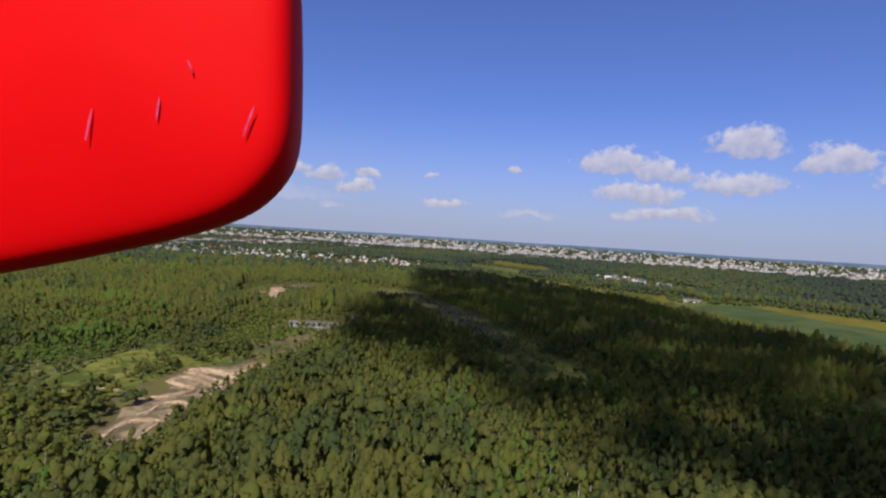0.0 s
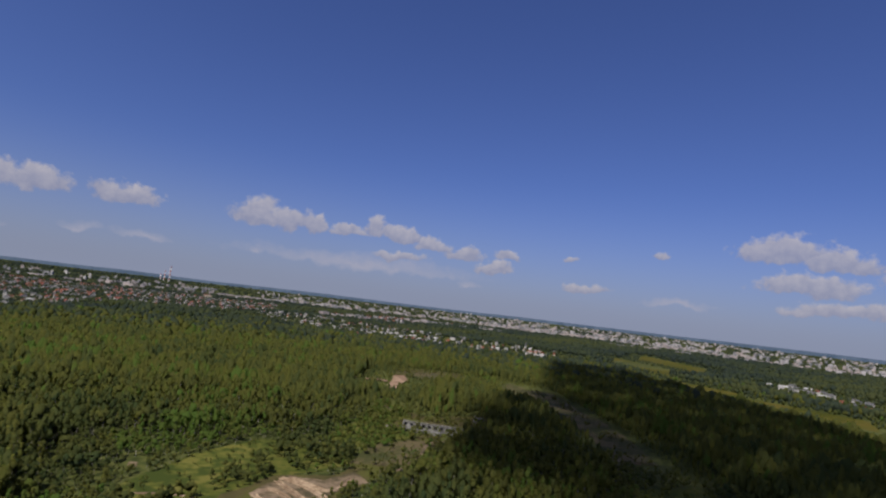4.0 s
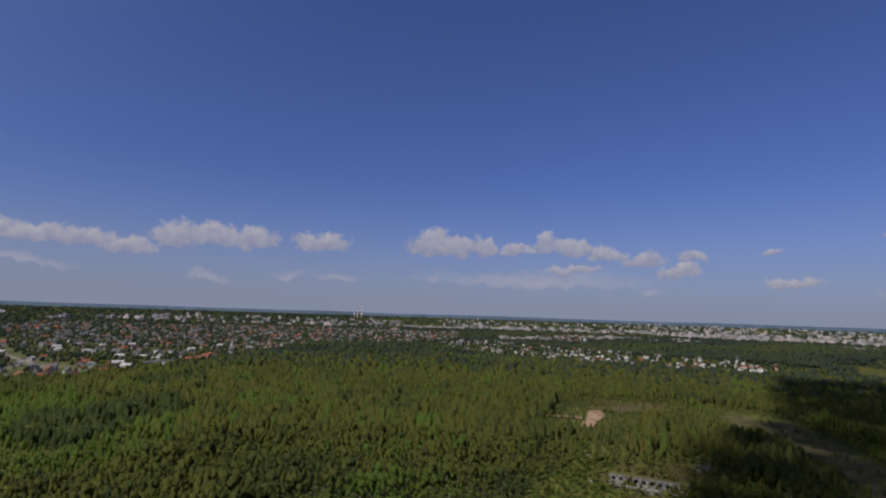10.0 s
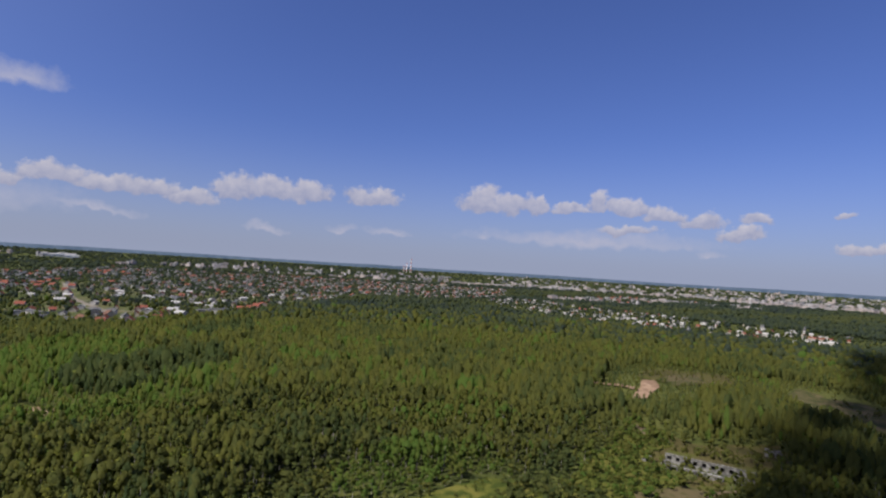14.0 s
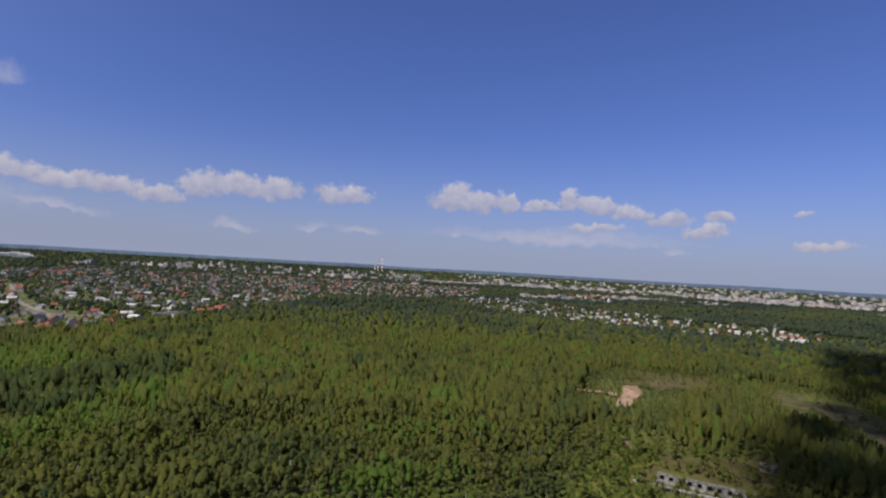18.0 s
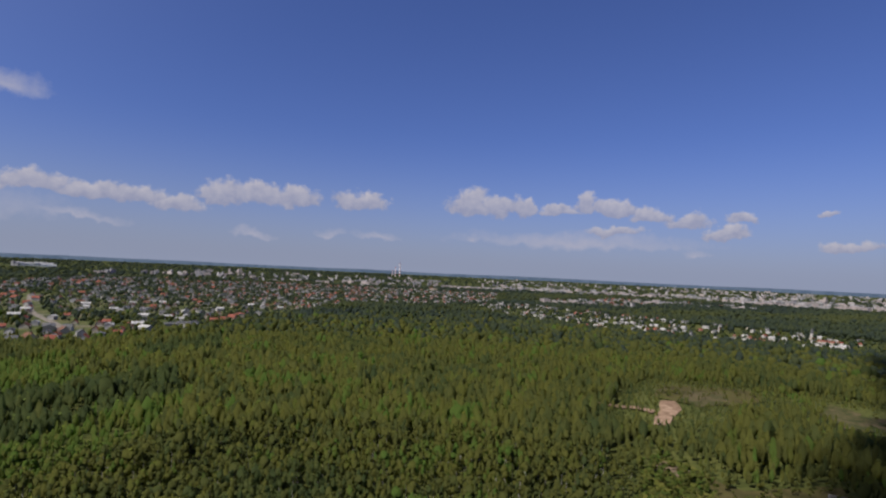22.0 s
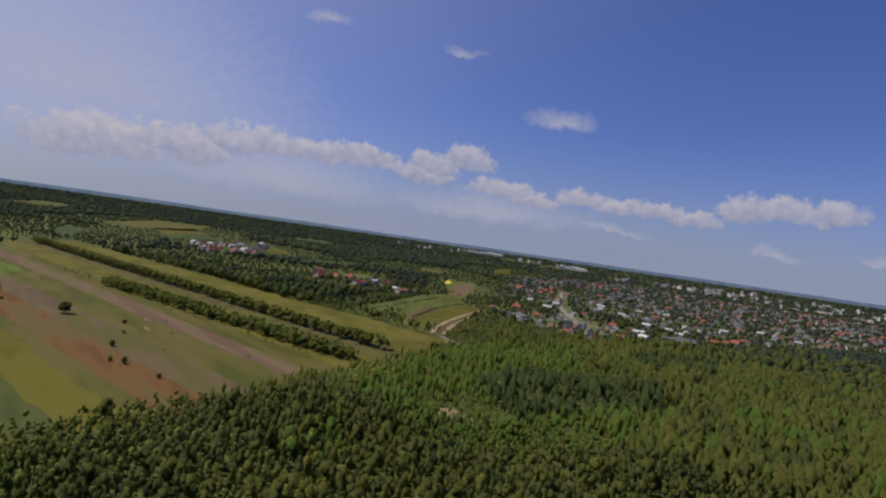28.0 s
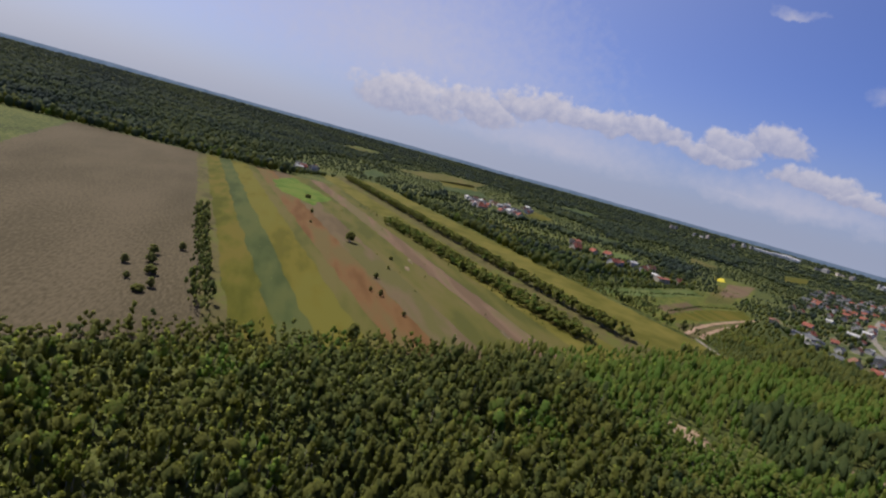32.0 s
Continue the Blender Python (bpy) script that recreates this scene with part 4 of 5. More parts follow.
FORMS = ((2.9, 14.2, 0.75), (3.2, 13.2, 0.65), (2.7, 15.0, 0.8), (3.6, 12.8, 0.5), (4.6, 12.2, 0.25), (3.2, 14.0, 0.7))
BIRCH = [crown_shape(np.random.default_rng(k), w, 2.4, h, 3, 14, 0.55, t) for k, (w, h, t) in enumerate(FORMS)]
FINE = [crown_shape(np.random.default_rng(20 + k), w, 2.4, h, 13, 70, 0.42, t) for k, (w, h, t) in enumerate(FORMS)]
CLOSE = [crown_shape(np.random.default_rng(90 + k), w, 3.4, h, 4, 26, 0.5, t) for k, (w, h, t) in enumerate(FORMS)]
MID = [crown_shape(np.random.default_rng(40 + k), w, 2.2, 13.2, 1, 5, 0.75, t) for k, (w, t) in enumerate(((5.4, 0.9), (5.9, 0.8), (6.4, 0.8), (7.6, 0.4), (5.7, 0.8)))]
OCTA_V = np.array([(1, 0, 0), (0, 1, 0), (-1, 0, 0), (0, -1, 0), (0, 0, 1), (0, 0, -1)], float)
OCTA_F = np.array([(0, 1, 4), (1, 2, 4), (2, 3, 4), (3, 0, 4), (1, 0, 5), (2, 1, 5), (3, 2, 5), (0, 3, 5)])
RIDGE = [(OCTA_V * np.random.default_rng(80 + k).uniform(0.7, 1.15, (6, 1)) * (4.6, 4.6, 6.0) + (0, 0, 6.0), OCTA_F) for k in range(4)]
FAR = [(ICO_V * np.random.default_rng(60 + k).uniform(0.7, 1.15, (12, 1)) * (4.4, 4.4, 6.0) + (0, 0, 6.0), ICO_F) for k in range(5)]
TRUNK = [trunk_shape(9.0, 0.2, 3)]

ax, ay = grid_points(3.35, 0, 400, -181, 181)
d = to_line(ax, ay, FLIGHT)
k = wooded(ax, ay) & (d < 230) & np.where(ax > 10, ay > -118 + 0.15 * ax, ay > -60 + 0.4 * np.abs(ax))
ax, ay = ax[k], ay[k]
bx, by = grid_points(3.9, 60, 700, -128, 95)
d = to_line(bx, by, FLIGHT)
k = wooded(bx, by) & (d >= 230) & (d < 560)
bx, by = bx[k], by[k]
fx, fy = grid_points(7.5, 500, 1100, -128, 95)
d = to_line(fx, fy, FLIGHT)
k = wooded(fx, fy) & (d >= 560) & (d < 900)
fx, fy = fx[k], fy[k]
cx, cy = grid_points(11.3, 800, 1550, -128, 95)
d = to_line(cx, cy, FLIGHT)
k = wooded(cx, cy) & (d >= 900)
cx, cy = cx[k], cy[k]
dx, dy = grid_points(16.5, 1550, 2500, -128, 95)
k = wooded(dx, dy)
dx, dy = dx[k], dy[k]
ex, ey = grid_points(31.0, 2500, 4750, -128, 95)
k = wooded(ex, ey)
ex, ey = ex[k], ey[k]
sx, sy = grid_points(11.0, 0, 700, -181, 181)
azs = np.degrees(np.arctan2(sx + 15, sy))
k = wooded(sx, sy) & np.where(sx > 10, sy <= -118 + 0.15 * sx, sy <= -60 + 0.4 * np.abs(sx)) & ((azs < -128) | (azs > 95) | (to_line(sx, sy, FLIGHT) < 230))
sx, sy = sx[k], sy[k]

size = size_of(ax, ay, len(ax))
near_tints = tint_of(ax, ay)
STANDS = [((-112, 140), 23), ((22, 22), 18), ((-60, 222), 14)]
single = np.zeros(len(ax), bool)
for (px, py), r in STANDS:
    single |= np.hypot(ax - px, ay - py) < r
single &= np.cumsum(single) <= 290
tree_no = np.nonzero(single)[0]
rest = ~single
spread_near = np.where(size < 0.5, 1.8, np.where(size < 0.65, 1.4, 1.0)) * rng.choice((0.85, 0.95, 1.05, 1.15, 1.35), len(ax))
close = to_line(ax, ay, FLIGHT) < 135
for some, shapes in ((rest & close, CLOSE), (rest & ~close, BIRCH)):
    wood = plant("forest_near", shapes, ax[some], ay[some], size[some], spread_near[some], near_tints[some], rng, M["leaf"])
    tagged(wood, "dense olive-green birch wood with uneven crowns", "forest", kind="stuff")
stems = np.nonzero(rest & (close | (np.arange(len(ax)) % 3 == 0)))[0]
trunks = plant("forest_trunks", TRUNK, ax[stems], ay[stems], size[stems], np.ones(len(stems)), near_tints[stems], rng, M["bark"])
tagged(trunks, "pale slender birch trunks under the crowns", "tree trunks", kind="stuff")
mid = plant("forest_middle", MID, bx, by, size_of(bx, by, len(bx)), rng.choice((0.8, 0.95, 1.1, 1.25, 1.6), len(bx)), tint_of(bx, by), rng, M["leaf"])
tagged(mid, "green mixed wood seen from above", "forest", kind="stuff")
# the farther off, the more trees take the foliage with painted haze
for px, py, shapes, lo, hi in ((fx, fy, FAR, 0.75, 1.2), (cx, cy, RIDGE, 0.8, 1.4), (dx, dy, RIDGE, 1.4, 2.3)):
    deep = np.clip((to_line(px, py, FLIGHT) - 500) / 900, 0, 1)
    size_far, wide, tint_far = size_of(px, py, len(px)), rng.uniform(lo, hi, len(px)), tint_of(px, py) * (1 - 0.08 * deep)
    far_hazed = rng.random(len(px)) < np.clip(deep * 2.2 - 0.1, 0, 1)
    for some, mat in ((far_hazed, M["hazed_leaf"]), (~far_hazed, M["leaf"])):
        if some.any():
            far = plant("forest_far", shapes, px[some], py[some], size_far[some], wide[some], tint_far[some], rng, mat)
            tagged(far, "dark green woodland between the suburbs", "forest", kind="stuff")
ridge = plant("forest_ridge", RIDGE, ex, ey, rng.uniform(0.6, 1.0, len(ex)), rng.uniform(2.4, 4.4, len(ex)), tint_of(ex, ey) * 0.85, rng, M["hazed_leaf"])
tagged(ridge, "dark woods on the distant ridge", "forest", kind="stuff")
under = to_line(sx, sy, FLIGHT) < 170
ux, uy = grid_points(4.6, 0, 400, -181, 181)
k = wooded(ux, uy) & np.where(ux > 10, uy <= -118 + 0.15 * ux, uy <= -60 + 0.4 * np.abs(ux)) & (to_line(ux, uy, FLIGHT) < 170)
for px, py, shapes in ((ux[k], uy[k], MID), (sx[~under], sy[~under], FAR)):
    behind = plant("forest_behind", shapes, px, py, rng.uniform(0.7, 1.15, len(px)), rng.uniform(0.9, 1.4, len(px)), tint_of(px, py), rng, M["leaf"])
    tagged(behind, "green wood below the flight path", "forest", kind="stuff")


def tree_thing(name, k, label, trunk_radius=0.22):
    top = new(name)
    sv, sf, sn = FINE[k]
    for nm, v, f, mat, n in (("trunk", *trunk_shape(10.0, trunk_radius, 7), M["bark"], None), ("crown", sv, sf, M["leaf"], sn)):
        ob = tri_object(nm, v, f, mat, np.full(len(v), 0.45 + 0.05 * k), smooth=True, normals=n)
        ob.parent = top
    return tagged(top, label, "tree", "birches of the wood")


models = [tree_thing("birch_tree", k, "slender birch with an olive-green leafy crown") for k in range(6)]
first = []
for n, i in enumerate(tree_no):
    m = pose(ax[i], ay[i], 0, 0, 0, rng.uniform(0, 360)) @ Matrix.Diagonal((size[i] * 1.05, size[i] * 1.05, size[i], 1))
    if n < 6:
        first.append(m)
    else:
        copy_thing(models[n % 6], m)
for ob, m in zip(models, first):
    ob.matrix_basis = m


# hedges and single trees on the fields
def row_of_trees(name, a, b, step, size_lo, size_hi, label, tint, jitter=2.0, spread=1.0):
    r = np.random.default_rng(int(abs(a[0] * 7 + a[1])))
    n = int(math.hypot(b[0] - a[0], b[1] - a[1]) / step)
    q = np.linspace(0, 1, n)
    x = a[0] + (b[0] - a[0]) * q + r.uniform(-jitter, jitter, n)
    y = a[1] + (b[1] - a[1]) * q + r.uniform(-jitter, jitter, n)
    ob = plant(name, BIRCH, x, y, r.uniform(size_lo, size_hi, n), np.full(n, spread), np.clip(r.normal(tint, 0.08, n), 0, 1), r, M["leaf"])
    return tagged(ob, label, "tree row", kind="stuff")


row_of_trees("hedge", (-222, 80), (-420, 50), 1.5, 0.5, 0.9, "thick hedge of dark trees between fields", 0.36, 4)
row_of_trees("tree_row", (-282, 287), (-560, 212), 0.5, 0.45, 0.66, "straight planted row of young trees", 0.74, 9.0, 2.4)
row_of_trees("tree_row", (-300, 328), (-930, 200), 0.8, 0.6, 0.78, "straight planted row of taller trees", 0.7, 5.5, 2.2)
row_of_trees("shrub_row", (-285, 266), (-640, 190), 6.0, 0.2, 0.42, "scattered shrubs along a field edge", 0.42, 3, 1.3)


def bush_thing(name, x, y, s, k, label, category="tree", w=1.0):
    top = tree_thing(name, k, label)
    top["category"], top["group"] = category, "single trees on the fields"
    top.matrix_basis = pose(x, y, 0.05 - 1.6 * s if category == "bush" else 0.05 - 1.0 * s, 0, 0, 40 * k) @ Matrix.Diagonal((s * w, s * w, s, 1))
    return top


bush_thing("tree", -422, 157, 0.75, 3, "lone round dark tree on a fallow field", w=2.7)
bush_thing("bush", -330, 165, 0.32, 1, "small dark bush on a rusty field", "bush", 3.2)
bush_thing("bush", -300, 158, 0.22, 0, "small dark bush on a rusty field", "bush", 3.2)
bush_thing("bush", -390, 185, 0.25, 3, "small dark bush on pale soil", "bush", 3.2)
bush_thing("tree", -412, 546, 0.8, 3, "lone dark round tree beside the sandy plot", w=1.5)
for k, (px, py, sz) in enumerate(((-272, 41, 0.34), (-279, 50, 0.42), (-245, 58, 0.36), (-262, 54, 0.40), (-238, 55, 0.28), (-293, 48, 0.42), (-310, 58, 0.36), (-252, 47, 0.25))):
    bush_thing("bush", px, py, sz, k % 6, "dark bush on bare soil beside the hedge", "bush", 3.6)
for k, (px, py, sz) in enumerate(((-294, 163, 0.3), (-266, 171, 0.22), (-520, 130, 0.35), (-470, 128, 0.2), (-610, 128, 0.4), (-360, 178, 0.2))):
    bush_thing("bush", px, py, sz, k % 6, "small dark bush on the fallow strips", "bush", 3.2)
bush_thing("tree", -221, 140, 0.7, 4, "round tree standing out at the wood's edge", w=1.5)


def scattered(name, poly, count, lo, hi, tint, label, seed):
    r = np.random.default_rng(seed)
    xs0, ys0 = [p[0] for p in poly], [p[1] for p in poly]
    x, y = r.uniform(min(xs0), max(xs0), count * 4), r.uniform(min(ys0), max(ys0), count * 4)
    free = inside(x, y, poly) & ~(inside(x, y, BARE_YARD) & (r.random(len(x)) < 0.72))
    k = np.nonzero(free)[0][:count]
    x, y = x[k], y[k]
    n = len(x)
    ob = plant(name, BIRCH, x, y, r.uniform(lo, hi, n), r.uniform(1.6, 2.7, n), np.clip(r.normal(tint, 0.1, n), 0, 1), r, M["leaf"])
    return tagged(ob, label, "bushes", kind="stuff")


scattered("bushes", [(70, 165), (136, 222), (128, 232), (101, 205), (58, 170)], 60, 0.12, 0.35, 0.55, "low green bushes on the sandy ground", 3)
scattered("bushes", MEADOW, 60, 0.05, 0.22, 0.6, "low bushes in the meadow", 4)
scattered("bushes", RUIN_YARD, 120, 0.15, 0.5, 0.6, "green bushes round the ruin", 5)
scattered("bushes", SCRUB, 80, 0.12, 0.4, 0.6, "low scrub in a clearing", 6)
scattered("bushes", SCRUB_SHADE, 70, 0.2, 0.5, 0.6, "low scrub in a clearing", 7)

scattered("bushes", [(-24, 150), (-14, 146), (4, 150), (-10, 108), (-24, 118)], 46, 0.2, 0.5, 0.5, "young trees below the meadow", 44)
scattered("bushes", [(36, 204), (47, 216), (60, 207), (76, 200), (68, 180), (42, 172)], 130, 0.2, 0.5, 0.35, "dark young trees between meadow and ruin", 45)
scattered("bushes", THICKET, 60, 0.2, 0.42, 0.5, "green thicket between meadow and sand", 8)
scattered("bushes", [(-30, 140), (-22, 112), (-12, 104), (-2, 116), (0, 126), (6, 134), (2, 146), (-12, 146)], 80, 0.25, 0.6, 0.5, "green thicket beside the sand", 16)
scattered("bushes", [(3, 122), (9, 122), (10, 130), (5, 130)], 8, 0.3, 0.45, 0.35, "dark bushes amid the sand tracks", 17)
row_of_trees("hedge", (-454, 390), (-500, 478), 2.4, 0.3, 0.5, "dark hedge along a pasture", 0.2, 1.5, 1.5)
row_of_trees("hedge", (-500, 478), (-588, 632), 2.4, 0.3, 0.5, "dark hedge along a pasture", 0.2, 1.5, 1.5)
row_of_trees("hedge", (-437, 404), (-546, 612), 2.6, 0.25, 0.42, "low dark hedge along the pasture", 0.2, 1.2, 1.5)
row_of_trees("hedge", (-408, 450), (-466, 538), 2.4, 0.25, 0.4, "low dark hedge between plots", 0.25, 1.2, 1.5)
row_of_trees("hedge", (-466, 538), (-508, 642), 2.4, 0.25, 0.4, "low dark hedge between plots", 0.25, 1.2, 1.5)
scattered("bushes", [(-432, 410), (-400, 420), (-412, 446), (-450, 462)], 26, 0.35, 0.6, 0.3, "dark clump of trees between pasture and plots", 41)
scattered("bushes", [(-340, 425), (-352, 438), (-424, 550), (-436, 555)], 14, 0.1, 0.25, 0.35, "low shrubs on the sandy plot", 42)
scattered("bushes", [(-520, 620), (-560, 640), (-700, 770), (-640, 770)], 20, 0.2, 0.5, 0.3, "bushes on the weedy plot", 43)
row_of_trees("tree_row", (-330, 420), (-860, 305), 2.0, 0.5, 0.9, "edge of dark wood along the meadow strip", 0.35, 7.0, 1.3)
scattered("bushes", [(x - 9, y + 3) for x, y in TRACK_SHADE] + [(x + 9, y - 3) for x, y in TRACK_SHADE[::-1]], 90, 0.15, 0.4, 0.5, "low bushes along the forest track", 9)


def garden_trees(poly, count, seed):
    r = np.random.default_rng(seed)
    xs0, ys0 = [p[0] for p in poly], [p[1] for p in poly]
    x, y = r.uniform(min(xs0), max(xs0), count * 3), r.uniform(min(ys0), min(max(ys0), 2400), count * 3)
    k = np.nonzero(inside(x, y, poly) & (to_line(x, y, MAIN_STREET) > 13) & ~(inside(x, y, LAWNS) & (r.random(len(x)) < 0.7)))[0][:count]
    n = len(k)
    tall, wide, tints = r.uniform(0.3, 0.72, n), r.uniform(0.8, 1.3, n), np.clip(r.normal(0.3, 0.14, n), 0, 1)
    # garden trees farther north get the haze-tinted foliage colour
    hazed_garden = r.random(n) < np.clip(y[k] / 1000 - 0.3, 0, 1)
    for some, mat in ((hazed_garden, M["hazed_leaf"]), (~hazed_garden, M["leaf"])):
        if some.any():
            ob = plant("garden_trees", FAR, x[k][some], y[k][some], tall[some], wide[some], tints[some], r, mat)
            tagged(ob, "dark garden trees between the houses", "trees", kind="stuff")


garden_trees(SUBURB, 4200, 31)
garden_trees(HOUSE_ROW, 620, 32)
garden_trees(TOWN_EDGE, 500, 35)
row_of_trees("tree_row", (-152, 1100), (-76, 1135), 5.0, 1.0, 1.4, "row of tall dark poplars before the suburb", 0.15, 3.0, 0.8)
row_of_trees("tree_row", (-25, 968), (34, 974), 5.0, 0.9, 1.3, "clump of dark broad trees before the suburb", 0.12, 7.0, 1.3)
garden_trees(HAMLET_E, 160, 33)
garden_trees(HAMLET_W, 120, 34)
scattered("bushes", GRASSLAND, 380, 0.12, 0.45, 0.8, "green bushes in rough grass", 12)
scattered("bushes", [(-262, 185), (-285, 262), (-640, 190), (-600, 105)], 26, 0.06, 0.2, 0.4, "small weeds and shrubs on the fallow strips", 14)
scattered("bushes", [(-250, 150), (-262, 185), (-600, 105), (-560, 75)], 8, 0.06, 0.15, 0.35, "small dark shrubs on the rusty strip", 15)
scattered("bushes", GLADE, 14, 0.12, 0.3, 0.75, "bright green bushes in the sandy glade", 18)
scattered("bushes", GLADE_E, 10, 0.12, 0.3, 0.7, "green bushes in the sandy glade", 19)
scattered("weeds", [(-240, 110), (-285, 262), (-700, 180), (-640, 30)], 60, 0.025, 0.08, 0.5, "tufts of weeds on the field strips", 21)

# ---- houses ----
def gable_house(name, w, l, h, rh, wall, roof, label, category="house"):
    top = new(name)
    bm = bmesh.new()
    v = [bm.verts.new(c) for c in ((-w, -l, -0.5), (w, -l, -0.5), (w, l, -0.5), (-w, l, -0.5), (-w, -l, h), (w, -l, h), (w, l, h), (-w, l, h), (0, -l, h + rh), (0, l, h + rh))]
    for f in ((3, 2, 1, 0), (0, 1, 5, 8, 4), (1, 2, 6, 5), (2, 3, 7, 9, 6), (3, 0, 4, 7)):
        bm.faces.new([v[i] for i in f])
    part("wall", bm, wall, top)
    bm = bmesh.new()
    o, t = 0.5, 0.25
    for s in (-1, 1):
        drop = rh / w * o
        a = [(s * (w + o), -l - o, h - drop), (s * (w + o), l + o, h - drop), (0, l + o, h + rh), (0, -l - o, h + rh)]
        q = [bm.verts.new(c) for c in a] + [bm.verts.new((x, y, z + t)) for x, y, z in a]
        for f in ((0, 1, 2, 3), (7, 6, 5, 4), (0, 4, 5, 1), (1, 5, 6, 2), (2, 6, 7, 3), (3, 7, 4, 0)):
            bm.faces.new([q[i] for i in f])
    bmesh.ops.recalc_face_normals(bm, faces=bm.faces[:])
    part("roof", bm, roof, top)
    bm = bmesh.new()
    bm_box(bm, w * 0.3, w * 0.3 + 0.7, -0.4, 0.4, h + rh * 0.4, h + rh + 0.9)
    stack = part("chimney", bm, M["tile_brown"], top)
    bm = bmesh.new()
    bm_box(bm, w * 0.3 - 0.1, w * 0.3 + 0.8, -0.5, 0.5, h + rh + 0.91, h + rh + 1.05)
    part("cap", bm, M["concrete"], stack)
    bm = bmesh.new()
    bm_box(bm, w - 0.06, w + 0.06, -0.55, 0.55, -0.4, 2.05)
    part("door", bm, M["tile_brown"], top)
    for s in (-1, 1):
        for yy in (-l * 0.5, l * 0.5):
            bm = bmesh.new()
            bm_box(bm, s * w - 0.06, s * w + 0.06, yy - 0.9, yy + 0.9, 1.0, 2.5)
            part("window", bm, M["glass"], top)
    return tagged(top, label, category, "houses of the suburb")


HOUSES = [gable_house("house", 4.5, 6.0, 4.2, 3.6, M["plaster"], M["tile_red"], "white house with a red tiled gable roof"),
          gable_house("house", 4.2, 5.5, 5.4, 3.0, M["plaster"], M["tile_grey"], "white two-storey house with a grey roof"),
          gable_house("house", 5.0, 6.5, 4.0, 3.8, M["cream"], M["tile_brown"], "cream house with a brown roof"),
          gable_house("house", 4.8, 7.0, 5.8, 2.2, M["plaster"], M["tile_pale"], "white house with a low pale roof"),
          gable_house("house", 4.4, 5.2, 3.4, 3.8, M["cream"], M["tile_red"], "cream cottage with a red roof"),
          gable_house("house", 5.2, 8.0, 6.2, 1.2, M["plaster"], M["tile_grey"], "large white house with a shallow grey roof")]
house_count = 0


def put_house(k, x, y, turn, s=1.0):
    global house_count
    m = pose(x, y, float(land(x, y)), 0, 0, turn) @ Matrix.Diagonal((s, s, s, 1))
    house_count += 1
    return copy_thing(HOUSES[k], m)


hr = random.Random(21)


def fill_houses(poly, cell, limit, chance, weights, turn0, s0=1.0):
    xs0, ys0 = [p[0] for p in poly], [p[1] for p in poly]
    spots = []
    x = min(xs0)
    while x < max(xs0):
        y = min(ys0)
        while y < max(ys0):
            px, py = x + hr.uniform(-0.3, 0.3) * cell, y + hr.uniform(-0.3, 0.3) * cell
            if hr.random() < chance and bool(inside(np.array([px]), np.array([py]), poly)[0]):
                spots.append((math.hypot(px, py), px, py))
            y += cell
        x += cell
    spots.sort()
    left = []
    for n, (r, px, py) in enumerate(spots):
        k = hr.choices(range(6), weights)[0]
        turn, s = turn0 + hr.choice((0, 90, 0)) + hr.gauss(0, 9), s0 * hr.uniform(0.85, 1.2)
        if n < limit:
            put_house(k, px, py, turn, s)
        else:
            left.append((k, px, py, turn, s))
    return left


rest_houses = fill_houses(HOUSE_ROW, 14, 110, 0.34, (2, 5, 1, 5, 1.5, 4), 35, 0.56)
rest_houses += fill_houses(SUBURB, 27, 120, 0.42, (3, 3, 3, 4, 2.5, 3), 20, 0.8)
rest_houses += fill_houses(HAMLET_E, 26, 30, 0.6, (2, 3, 2, 3, 1, 3), 10, 0.85)
rest_houses += fill_houses(HAMLET_W, 36, 16, 0.6, (4, 2, 1, 1, 3, 1), 15, 1.2)
rest_houses += fill_houses(TOWN_EDGE, 30, 0, 0.34, (2, 3, 1, 4, 1, 4), 25, 0.9)
rest_houses += fill_houses(HAMLET_NW, 40, 20, 0.55, (3, 2, 2, 4, 2, 3), 25, 1.0)
rest_houses += fill_houses(HAMLET_END, 24, 16, 0.6, (1, 3, 1, 5, 1, 3), 15, 1.0)
rest_houses += fill_houses(HAMLET_FAR, 26, 24, 0.6, (3, 2, 2, 2, 2, 1), 5, 1.0)
for k, h in enumerate(HOUSES):
    px, py = ((-300, 612), (-318, 640), (-345, 604), (-282, 700), (-240, 880), (-262, 760))[k]
    h.matrix_basis = pose(px, py, 0, 0, 0, 20 + 15 * k)


